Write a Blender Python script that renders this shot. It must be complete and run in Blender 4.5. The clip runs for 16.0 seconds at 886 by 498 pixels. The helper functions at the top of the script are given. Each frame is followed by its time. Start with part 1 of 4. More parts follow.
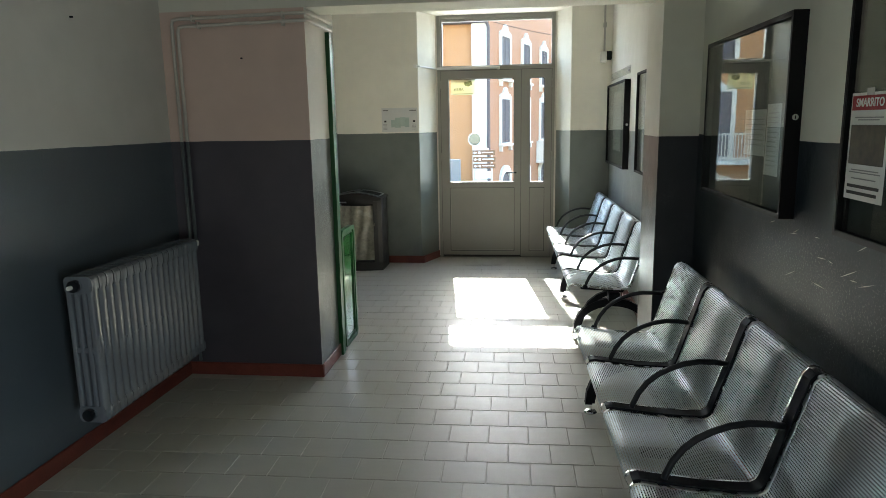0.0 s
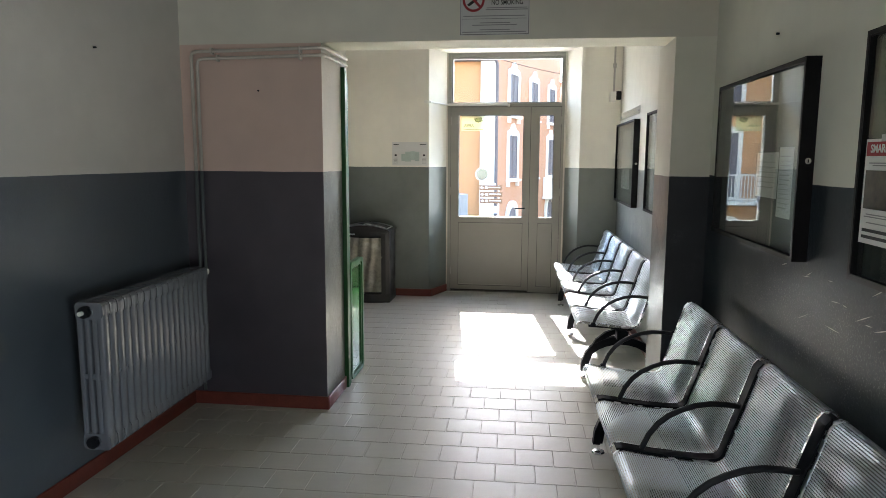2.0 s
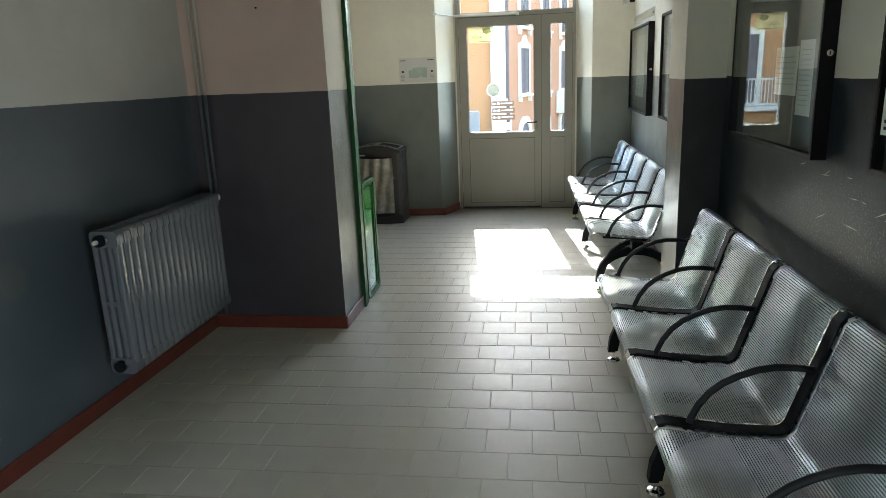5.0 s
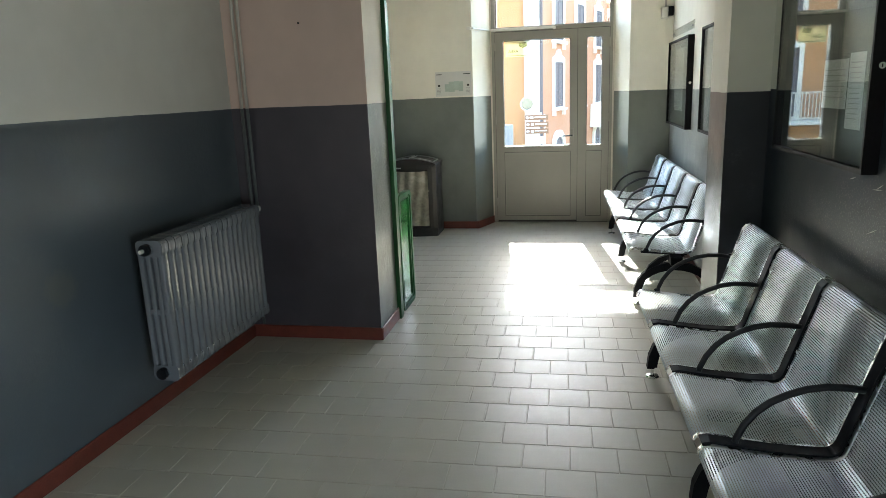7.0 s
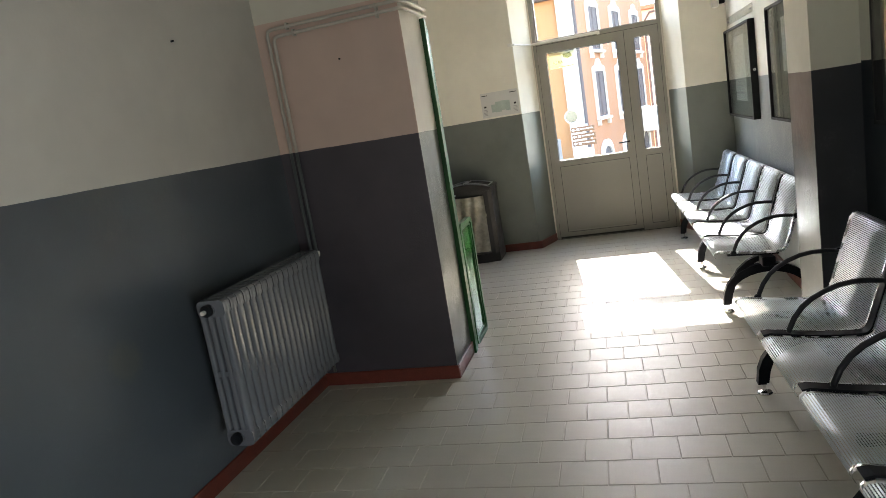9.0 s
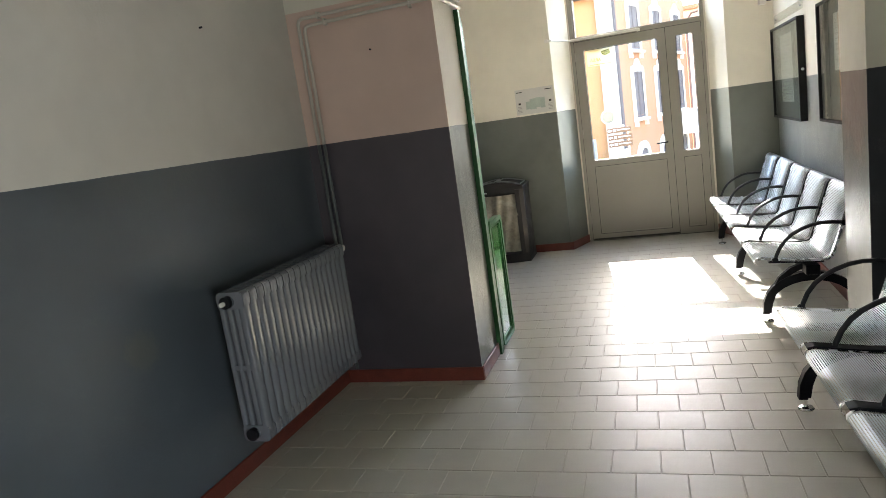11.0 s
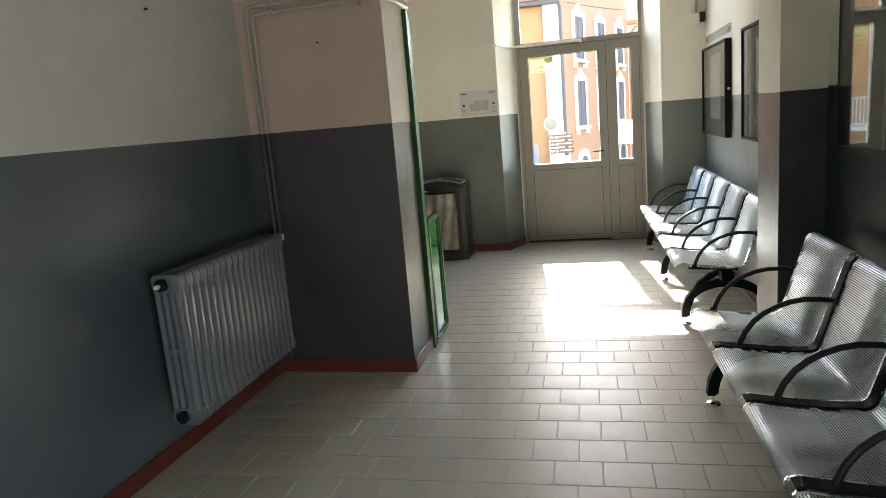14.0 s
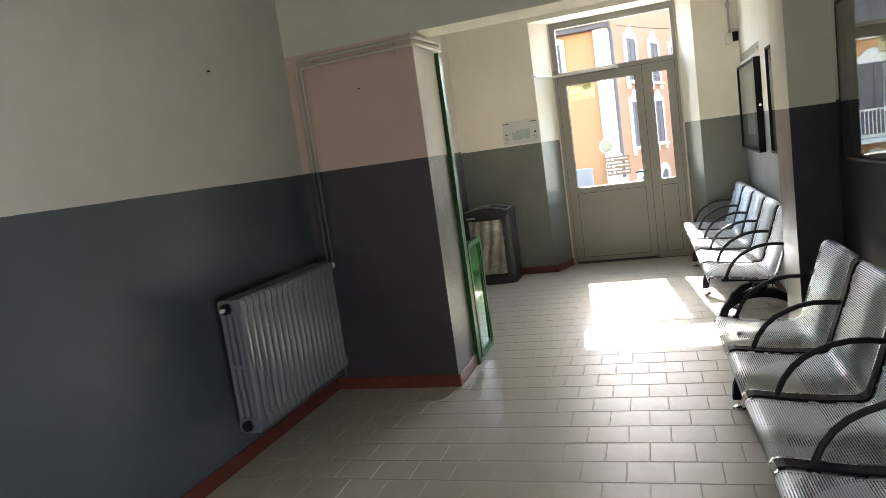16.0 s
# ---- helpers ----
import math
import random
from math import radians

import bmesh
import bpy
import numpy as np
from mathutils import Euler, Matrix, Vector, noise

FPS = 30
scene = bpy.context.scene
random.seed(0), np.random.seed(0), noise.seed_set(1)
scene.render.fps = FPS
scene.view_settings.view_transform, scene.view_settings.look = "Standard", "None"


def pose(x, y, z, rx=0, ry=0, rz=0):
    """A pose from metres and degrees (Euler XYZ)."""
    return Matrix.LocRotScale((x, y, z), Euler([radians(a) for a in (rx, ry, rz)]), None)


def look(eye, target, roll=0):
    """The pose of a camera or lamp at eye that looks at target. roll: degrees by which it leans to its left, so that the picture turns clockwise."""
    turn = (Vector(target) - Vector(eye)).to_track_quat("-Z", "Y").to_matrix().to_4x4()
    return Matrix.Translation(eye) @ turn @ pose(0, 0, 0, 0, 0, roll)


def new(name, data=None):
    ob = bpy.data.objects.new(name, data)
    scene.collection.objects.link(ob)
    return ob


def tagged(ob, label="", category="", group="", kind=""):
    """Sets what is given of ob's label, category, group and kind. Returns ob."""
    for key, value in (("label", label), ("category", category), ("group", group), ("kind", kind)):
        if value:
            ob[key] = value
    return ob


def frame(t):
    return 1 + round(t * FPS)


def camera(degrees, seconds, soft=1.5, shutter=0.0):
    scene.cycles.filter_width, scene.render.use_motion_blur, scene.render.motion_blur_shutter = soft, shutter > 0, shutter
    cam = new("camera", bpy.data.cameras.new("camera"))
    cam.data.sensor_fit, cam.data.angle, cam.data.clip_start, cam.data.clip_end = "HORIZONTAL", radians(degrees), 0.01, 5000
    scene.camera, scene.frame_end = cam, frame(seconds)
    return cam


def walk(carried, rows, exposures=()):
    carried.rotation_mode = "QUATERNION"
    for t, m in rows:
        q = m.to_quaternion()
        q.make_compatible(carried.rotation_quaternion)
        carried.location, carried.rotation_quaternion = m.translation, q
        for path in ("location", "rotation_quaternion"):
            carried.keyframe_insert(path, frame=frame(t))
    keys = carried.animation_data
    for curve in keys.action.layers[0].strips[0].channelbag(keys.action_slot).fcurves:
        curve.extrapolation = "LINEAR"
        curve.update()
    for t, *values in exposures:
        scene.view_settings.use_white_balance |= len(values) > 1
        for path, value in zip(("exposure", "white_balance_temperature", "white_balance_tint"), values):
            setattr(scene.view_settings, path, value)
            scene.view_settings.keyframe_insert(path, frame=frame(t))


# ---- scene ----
cam = camera(67.0, 16.0, soft=0.65)
PATH = [
    (0, (0.656, 0.245, 1.584), (0.426, 2.198, 1.215), -1.0),
    (0.5, (0.642, 0.245, 1.597), (0.388, 2.21, 1.323), -0.5),
    (1, (0.633, 0.252, 1.593), (0.405, 2.221, 1.325), -0.1),
    (1.5, (0.63, 0.24, 1.595), (0.39, 2.209, 1.34), -0.1),
    (2, (0.628, 0.236, 1.589), (0.383, 2.202, 1.319), 0.3),
    (2.5, (0.623, 0.24, 1.58), (0.39, 2.203, 1.274), 0.4),
    (3, (0.625, 0.258, 1.565), (0.399, 2.175, 1.043), -0.4),
    (3.5, (0.615, 0.257, 1.555), (0.353, 2.168, 1.03), -1.0),
    (4, (0.633, 0.262, 1.549), (0.338, 2.172, 1.031), -1.8),
    (4.2, (0.65, 0.264, 1.556), (0.365, 2.175, 1.04), -2.2),
    (6.3, (0.63, 0.249, 1.561), (0.334, 2.171, 1.091), -2.4),
    (6.5, (0.626, 0.255, 1.559), (0.323, 2.176, 1.09), -2.2),
    (7, (0.615, 0.252, 1.558), (0.234, 2.161, 1.099), -2.3),
    (7.5, (0.628, 0.261, 1.558), (0.202, 2.169, 1.136), -2.8),
    (8, (0.638, 0.291, 1.546), (0.142, 2.183, 1.131), -2.6),
    (8.5, (0.595, 0.394, 1.541), (0.14, 2.296, 1.122), -5.5),
    (9, (0.495, 0.467, 1.537), (-0.044, 2.357, 1.169), -9.4),
    (9.2, (0.478, 0.464, 1.544), (-0.158, 2.329, 1.204), -10.1),
    (11.3, (0.488, 0.577, 1.507), (-0.12, 2.447, 1.143), -7.6),
    (11.5, (0.489, 0.573, 1.51), (-0.089, 2.457, 1.167), -7.6),
    (12, (0.502, 0.52, 1.525), (-0.111, 2.4, 1.229), -7.6),
    (12.5, (0.506, 0.489, 1.526), (-0.05, 2.383, 1.205), -7.7),
    (13, (0.509, 0.451, 1.512), (0.019, 2.353, 1.135), -7.3),
    (13.5, (0.506, 0.458, 1.507), (0.009, 2.357, 1.124), -5.7),
    (14, (0.53, 0.477, 1.502), (0.071, 2.386, 1.12), -4.9),
    (14.5, (0.599, 0.454, 1.508), (0.061, 2.346, 1.146), -6.6),
    (15, (0.664, 0.392, 1.51), (0.076, 2.279, 1.199), -5.8),
    (15.5, (0.75, 0.338, 1.512), (0.119, 2.208, 1.19), -6.8),
    (16, (0.768, 0.212, 1.503), (0.131, 2.087, 1.226), -8.0),
]
walk(cam, [(t, look(eye, target, roll)) for t, eye, target, roll in PATH], [
    (0.0, 3.74, 6300, 1), (0.5, 4.11, 6300, 5), (1.0, 4.09, 6300, 9), (2.5, 4.09, 6300, 9), (3.0, 3.94, 6300, 5), (3.5, 3.77, 6300, 1), (4.2, 3.84, 6300, 1),
    (6.3, 4.19, 6300, 1), (7.2, 4.24, 6300, 2), (8.0, 4.21, 6600, 5), (9.0, 4.14, 6800, 9), (11.3, 4.40, 6800, 9), (11.5, 4.35, 6800, 9), (12.5, 4.29, 6800, 9), (13.5, 4.14, 6800, 7), (14.5, 4.14, 6800, 8), (16.0, 4.15, 6800, 9)])

# ---------------------------------------------------------------- light
world = bpy.data.worlds.new("world")
scene.world = world
world.use_nodes = True
wn, wl = world.node_tree.nodes, world.node_tree.links
sky = wn.new("ShaderNodeTexSky")
sky.sky_type = 'NISHITA'
sky.sun_disc = False
sky.sun_elevation, sky.sun_rotation = radians(38.5), radians(-6.9)
wl.new(sky.outputs[0], wn["Background"].inputs[0])
wn["Background"].inputs[1].default_value = 0.15
sun = new("sun", bpy.data.lights.new("sun", "SUN"))
sun.data.energy, sun.data.angle, sun.data.color = 5.0, radians(0.53), (1.0, 0.965, 0.91)
sun.matrix_world = look((-1.55, 12.8, 10.25), (0, 0, 0))

# unseen fill lamps, added in side-wall openings to brighten the near room
for wx, wy, watts in ((1.71, -0.55, 3.2), (-1.68, -2.0, 1.6)):
    fill_light = new("fill_light", bpy.data.lights.new("fill_light", "AREA"))
    fill_light.data.shape, fill_light.data.size, fill_light.data.size_y = 'RECTANGLE', 0.8, 0.8
    fill_light.data.energy, fill_light.data.color = watts, (0.86, 0.95, 1.0)
    fill_light.matrix_world = look((wx, wy, 1.0), (0.0, wy, 1.0))


# ---------------------------------------------------------------- materials
def nodes_of(name):
    m = bpy.data.materials.new(name)
    m.use_nodes = True
    nt = m.node_tree
    return m, nt.nodes, nt.links, nt.nodes["Principled BSDF"]


def math_node(N, L, op, a, b=None, c=None):
    n = N.new("ShaderNodeMath")
    n.operation = op
    for k, v in enumerate((a, b, c)):
        if v is None:
            continue
        if isinstance(v, (int, float)):
            n.inputs[k].default_value = v
        else:
            L.new(v, n.inputs[k])
    return n.outputs[0]


def mix_col(N, L, fac, a, b):
    n = N.new("ShaderNodeMix")
    n.data_type = 'RGBA'
    for sock, v in ((n.inputs[0], fac), (n.inputs[6], a), (n.inputs[7], b)):
        if isinstance(v, (int, float)):
            sock.default_value = v
        elif isinstance(v, tuple):
            sock.default_value = (*v, 1)
        else:
            L.new(v, sock)
    return n.outputs[2]


def noise_tex(N, L, vec, scale, detail=4, rough=0.55):
    n = N.new("ShaderNodeTexNoise")
    n.inputs["Scale"].default_value, n.inputs["Detail"].default_value, n.inputs["Roughness"].default_value = scale, detail, rough
    L.new(vec, n.inputs["Vector"])
    return n.outputs["Fac"]


def ramp(N, L, fac, lo, hi, a=0.0, b=1.0):
    n = N.new("ShaderNodeMapRange")
    n.clamp = True
    L.new(fac, n.inputs[0])
    for k, v in ((1, lo), (2, hi), (3, a), (4, b)):
        n.inputs[k].default_value = v
    return n.outputs[0]


def bump(N, L, P, height, strength, dist):
    n = N.new("ShaderNodeBump")
    n.inputs["Strength"].default_value, n.inputs["Distance"].default_value = strength, dist
    L.new(height, n.inputs["Height"])
    L.new(n.outputs[0], P.inputs["Normal"])


def surface(name, col, rough=0.5, metal=0.0, var=0.12, scale=8.0, fine=90.0, relief=0.0, dist=0.002, spec=0.5, coat=0.0):
    """Paint, plastic, metal or stone with stains and grain at two scales."""
    m, N, L, P = nodes_of(name)
    pos = N.new("ShaderNodeTexCoord").outputs["Object"]
    big, small = noise_tex(N, L, pos, scale, 2), noise_tex(N, L, pos, fine, 3)
    rnd = N.new("ShaderNodeObjectInfo").outputs["Random"]
    f = math_node(N, L, 'ADD', math_node(N, L, 'MULTIPLY', big, 0.6), math_node(N, L, 'MULTIPLY', small, 0.4))
    f = math_node(N, L, 'ADD', f, math_node(N, L, 'MULTIPLY', math_node(N, L, 'SUBTRACT', rnd, 0.5), 0.15))
    dark, light = tuple(c * (1 - var) for c in col), tuple(min(1, c * (1 + var)) for c in col)
    L.new(mix_col(N, L, ramp(N, L, f, 0.3, 0.7), dark, light), P.inputs["Base Color"])
    L.new(ramp(N, L, big, 0.3, 0.7, max(0.02, rough * 0.85), min(1, rough * 1.15)), P.inputs["Roughness"])
    P.inputs["Metallic"].default_value = metal
    P.inputs["Specular IOR Level"].default_value = spec
    P.inputs["Coat Weight"].default_value = coat
    if relief:
        bump(N, L, P, f, relief, dist)
    return m


def two_tone(name, upper, lower, line, chip=0.0, gloss=0.5, rough=(0.30, 0.40), bare_and_sheen=None, scuff_glint=None):
    """Plaster painted matt above and with grey enamel up to a hand-cut line, with patches, rubs, flakes and painted
    glints.
    """
    m, N, L, P = nodes_of(name)
    geo = N.new("ShaderNodeNewGeometry").outputs["Position"]
    xyz = N.new("ShaderNodeSeparateXYZ")
    L.new(geo, xyz.inputs[0])
    big, mid, fine = noise_tex(N, L, geo, 1.1, 1), noise_tex(N, L, geo, 7, 2, 0.5), noise_tex(N, L, geo, 55, 4, 0.6)
    edge = math_node(N, L, 'ADD', line - 0.004, math_node(N, L, 'MULTIPLY', mid, 0.008))
    low = math_node(N, L, 'LESS_THAN', xyz.outputs[2], edge)
    stain = ramp(N, L, math_node(N, L, 'ADD', math_node(N, L, 'MULTIPLY', big, 0.65), math_node(N, L, 'MULTIPLY', mid, 0.35)), 0.35, 0.65)
    up = mix_col(N, L, stain, tuple(c * 0.93 for c in upper), tuple(c * 1.04 for c in upper))
    dn = mix_col(N, L, stain, tuple(c * 0.86 for c in lower), tuple(c * 1.15 for c in lower))
    rub = math_node(N, L, 'MULTIPLY', ramp(N, L, mid, 0.58, 0.75), ramp(N, L, fine, 0.45, 0.62))
    if chip:
        dn = mix_col(N, L, math_node(N, L, 'MULTIPLY', rub, chip), dn, (0.42, 0.42, 0.4))
    # pale specks: chipped paint and painted glints together
    if chip >= 0.2:
        speck_glint = math_node(N, L, 'MULTIPLY', ramp(N, L, noise_tex(N, L, geo, 150, 2), 0.57, 0.65), ramp(N, L, noise_tex(N, L, geo, 2.6, 2), 0.48, 0.58))
        dn = mix_col(N, L, math_node(N, L, 'MULTIPLY', speck_glint, 0.6), dn, (0.5, 0.5, 0.47))
    # ragged patch of worn paint; its tone can carry painted sheen too
    if bare_and_sheen:
        (cx, cy, cz), size, tone = bare_and_sheen
        gone = N.new("ShaderNodeVectorMath")
        gone.operation = 'DISTANCE'
        L.new(geo, gone.inputs[0])
        gone.inputs[1].default_value = (cx, cy, cz)
        ragged = math_node(N, L, 'ADD', gone.outputs["Value"], math_node(N, L, 'MULTIPLY', math_node(N, L, 'ADD', mid, fine), 0.5 * size))
        dn = mix_col(N, L, ramp(N, L, ragged, 0.95 * size, 1.25 * size, 0.8, 0.0), dn, tone)
    # scuffed area whose pale flakes also paint in glints of door light
    if scuff_glint:
        centre, reach = scuff_glint
        away = N.new("ShaderNodeVectorMath")
        away.operation = 'SUBTRACT'
        L.new(geo, away.inputs[0])
        away.inputs[1].default_value = centre
        squash = N.new("ShaderNodeVectorMath")
        squash.operation = 'MULTIPLY'
        L.new(away.outputs[0], squash.inputs[0])
        squash.inputs[1].default_value = (1.0, 0.55, 1.9)
        size = N.new("ShaderNodeVectorMath")
        size.operation = 'LENGTH'
        L.new(squash.outputs[0], size.inputs[0])
        near = ramp(N, L, math_node(N, L, 'ADD', size.outputs["Value"], math_node(N, L, 'MULTIPLY', mid, 0.9 * reach)), 0.75 * reach, 1.45 * reach, 1.0, 0.0)
        flake_glint = ramp(N, L, noise_tex(N, L, geo, 120, 4, 0.7), 0.56, 0.63)
        dn = mix_col(N, L, math_node(N, L, 'MULTIPLY', math_node(N, L, 'MULTIPLY', flake_glint, near), 0.6), dn, (0.38, 0.39, 0.37))
    L.new(mix_col(N, L, low, up, dn), P.inputs["Base Color"])
    r_low = ramp(N, L, math_node(N, L, 'ADD', math_node(N, L, 'MULTIPLY', big, 0.5), math_node(N, L, 'MULTIPLY', mid, 0.5)), 0.36, 0.62, *rough)
    P.inputs["Specular IOR Level"].default_value = gloss
    rr = N.new("ShaderNodeMix")
    L.new(low, rr.inputs[0])
    rr.inputs[2].default_value = 0.75
    L.new(r_low, rr.inputs[3])
    L.new(rr.outputs[0], P.inputs["Roughness"])
    trowel = noise_tex(N, L, geo, 4.5, 1)
    patch = ramp(N, L, noise_tex(N, L, geo, 1.9, 2), 0.48, 0.66)
    blister = math_node(N, L, 'MULTIPLY', noise_tex(N, L, geo, 26, 5, 0.7), math_node(N, L, 'MULTIPLY', patch, 1.9 + 5.0 * chip))
    h = math_node(N, L, 'ADD', math_node(N, L, 'MULTIPLY', trowel, 1.0), math_node(N, L, 'ADD', math_node(N, L, 'MULTIPLY', fine, 0.10), blister))
    bump(N, L, P, h, 0.22 + 0.3 * chip, 0.006)
    return m


def perforated(name):
    """Pressed steel sheet with rows of short oblong holes, by its UV in metres."""
    m, N, L, P = nodes_of(name)
    uv = N.new("ShaderNodeSeparateXYZ")
    L.new(N.new("ShaderNodeTexCoord").outputs["UV"], uv.inputs[0])
    u, v = uv.outputs[0], uv.outputs[1]
    pu, pv, reach, radius = 0.0096, 0.0088, 0.0024, 0.0020
    fu = math_node(N, L, 'MULTIPLY', math_node(N, L, 'SUBTRACT', math_node(N, L, 'FRACT', math_node(N, L, 'DIVIDE', u, pu)), 0.5), pu)
    fv = math_node(N, L, 'MULTIPLY', math_node(N, L, 'SUBTRACT', math_node(N, L, 'FRACT', math_node(N, L, 'DIVIDE', v, pv)), 0.5), pv)
    fu = math_node(N, L, 'MAXIMUM', math_node(N, L, 'SUBTRACT', math_node(N, L, 'ABSOLUTE', fu), reach), 0.0)
    d = math_node(N, L, 'SQRT', math_node(N, L, 'ADD', math_node(N, L, 'MULTIPLY', fu, fu), math_node(N, L, 'MULTIPLY', fv, fv)))
    hole = math_node(N, L, 'LESS_THAN', d, radius)
    pos = N.new("ShaderNodeTexCoord").outputs["Object"]
    big = noise_tex(N, L, pos, 6)
    L.new(mix_col(N, L, big, (0.67, 0.715, 0.76), (0.76, 0.805, 0.845)), P.inputs["Base Color"])
    P.inputs["Metallic"].default_value = 1.0
    L.new(ramp(N, L, big, 0.3, 0.7, 0.46, 0.52), P.inputs["Roughness"])
    clear = N.new("ShaderNodeBsdfTransparent")
    mx = N.new("ShaderNodeMixShader")
    L.new(hole, mx.inputs[0])
    L.new(P.outputs[0], mx.inputs[1])
    L.new(clear.outputs[0], mx.inputs[2])
    L.new(mx.outputs[0], N["Material Output"].inputs[0])
    return m


def pane_glass(name, face_on=0.04, tint=(1, 1, 1), rough=0.0):
    """Thin clear glazing: see-through, with gloss that grows towards a glancing view."""
    m, N, L, P = nodes_of(name)
    N.remove(P)
    clear, gloss, mx = N.new("ShaderNodeBsdfTransparent"), N.new("ShaderNodeBsdfGlossy"), N.new("ShaderNodeMixShader")
    clear.inputs[0].default_value = (*tint, 1)
    gloss.inputs["Roughness"].default_value = rough
    facing = N.new("ShaderNodeLayerWeight").outputs["Facing"]
    edge = math_node(N, L, 'POWER', facing, 5.0)
    L.new(math_node(N, L, 'MULTIPLY_ADD', edge, 1.0 - face_on, face_on), mx.inputs[0])
    L.new(clear.outputs[0], mx.inputs[1])
    L.new(gloss.outputs[0], mx.inputs[2])
    L.new(mx.outputs[0], N["Material Output"].inputs[0])
    return m


def film(name, col, opaque):
    """Thin printed film that lets much of the light through."""
    m, N, L, P = nodes_of(name)
    P.inputs["Base Color"].default_value, P.inputs["Roughness"].default_value = (*col, 1), 0.4
    clear, mx = N.new("ShaderNodeBsdfTransparent"), N.new("ShaderNodeMixShader")
    clear.inputs[0].default_value = (*[0.55 + 0.5 * c for c in col], 1)
    mx.inputs[0].default_value = opaque
    L.new(clear.outputs[0], mx.inputs[1])
    L.new(P.outputs[0], mx.inputs[2])
    L.new(mx.outputs[0], N["Material Output"].inputs[0])
    return m


ink_film = film("ink_film", (0.22, 0.24, 0.12), 0.35)
EAST_CREAM = (0.69, 0.69, 0.60)
CREAM, GREY = (0.62, 0.59, 0.54), (0.069, 0.083, 0.099)
# worn patch on the west wall, paler to paint in its sheen
wall_paint = two_tone("wall_paint", CREAM, GREY, 1.50, chip=0.03, gloss=0.9, rough=(0.30, 0.50), bare_and_sheen=((-1.50, 2.62, 0.80), 0.13, (0.105, 0.11, 0.105)))
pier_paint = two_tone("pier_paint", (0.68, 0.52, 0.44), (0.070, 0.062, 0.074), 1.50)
# far walls: the same grey lower half, lightened as in the sunlit room
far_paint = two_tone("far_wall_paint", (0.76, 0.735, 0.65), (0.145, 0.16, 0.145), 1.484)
# pier sides: worn grey made paler, with glare from the door painted in
pier_side_lit = two_tone("pier_side_lit", (0.62, 0.60, 0.54), (0.11, 0.11, 0.105), 1.49, chip=0.18, gloss=0.25, rough=(0.42, 0.55), bare_and_sheen=((1.431, 4.43, 1.42), 0.55, (0.17, 0.118, 0.095)))
pier_side_west_lit = two_tone("pier_side_west_lit", (0.64, 0.60, 0.54), (0.092, 0.095, 0.09), 1.50, chip=0.3, gloss=0.5, rough=(0.34, 0.45))
lintel_paint = two_tone("lintel_paint", (0.72, 0.70, 0.60), GREY, 1.50)
# front of the same pier, its grey darkened as the shaded side
pier_front_east_shade = two_tone("pier_front_east_shade", (0.78, 0.78, 0.67), (0.046, 0.052, 0.060), 1.49, chip=0.05, gloss=0.4, rough=(0.42, 0.52))
# grey lower half split by light: far east painted lit, near east painted shaded
east_far_lit_paint = two_tone("east_far_lit_paint", (0.70, 0.68, 0.62), (0.165, 0.18, 0.185), 1.49, chip=0.2, gloss=0.5, rough=(0.3, 0.42))
worn_shaded_paint = two_tone("worn_shaded_wall_paint", EAST_CREAM, (0.025, 0.032, 0.039), 1.50, chip=0.05, gloss=0.1, rough=(0.38, 0.48), scuff_glint=((1.65, 2.65, 1.02), 0.45))
# unseen back wall acts as reflector: its red is chosen for pink bounce light
pink_bounce_paint = surface("pink_bounce_wall_paint", (0.44, 0.27, 0.22), 0.7, relief=0.2)
ceiling_paint = surface("ceiling_paint", (0.50, 0.49, 0.46), 0.8, var=0.05, scale=2, relief=0.15)
grout = surface("grout", (0.43, 0.395, 0.33), 0.65, relief=0.3, spec=0.3)
tile_mat = surface("floor_tile", (0.432, 0.406, 0.345), 0.40, var=0.06, scale=5, fine=160, relief=0.05, dist=0.001, spec=0.5)
skirt_mat = surface("red_skirting", (0.15, 0.034, 0.022), 0.4, var=0.25, scale=12, relief=0.2)
alu = surface("grey_aluminium", (0.26, 0.25, 0.225), 0.38, var=0.06, scale=3, relief=0.03)
# real rubber, and also the black of painted shade in gaps
rubber_and_shade = surface("black_rubber_and_shade", (0.02, 0.02, 0.02), 0.6)
black_steel = surface("black_steel", (0.010, 0.011, 0.014), 0.55, var=0.25, scale=20, spec=0.12)
arm_black = surface("arm_black", (0.018, 0.020, 0.025), 0.48, var=0.2, scale=20, spec=0.35)
chrome = surface("chrome", (0.75, 0.75, 0.75), 0.12, 1.0)
sheet = perforated("perforated_steel")
bright_steel = surface("pressed_steel_margin", (0.82, 0.84, 0.86), 0.27, 1.0, var=0.1, scale=14)
radiator_paint = surface("radiator_paint", (0.13, 0.139, 0.16), 0.215, var=0.04, scale=3, relief=0.08, spec=0.75)
white_plastic = surface("white_plastic", (0.72, 0.71, 0.67), 0.4, var=0.05)
conduit_grey = surface("conduit_grey", (0.42, 0.41, 0.37), 0.5, var=0.08)
pipe_paint = surface("painted_pipe", (0.58, 0.54, 0.47), 0.5, var=0.08)
pipe_grey = surface("painted_pipe_grey", (0.105, 0.118, 0.122), 0.35, var=0.1)
green_paint = surface("green_enamel", (0.007, 0.080, 0.014), 0.45, var=0.15)
green_glass = pane_glass("green_glass", 0.04, (0.45, 0.85, 0.5))
milk = surface("green_gloss_sheet", (0.03, 0.20, 0.04), 0.12, var=0.08, coat=0.5, spec=0.6)
door_glass = pane_glass("door_glass", 0.035)
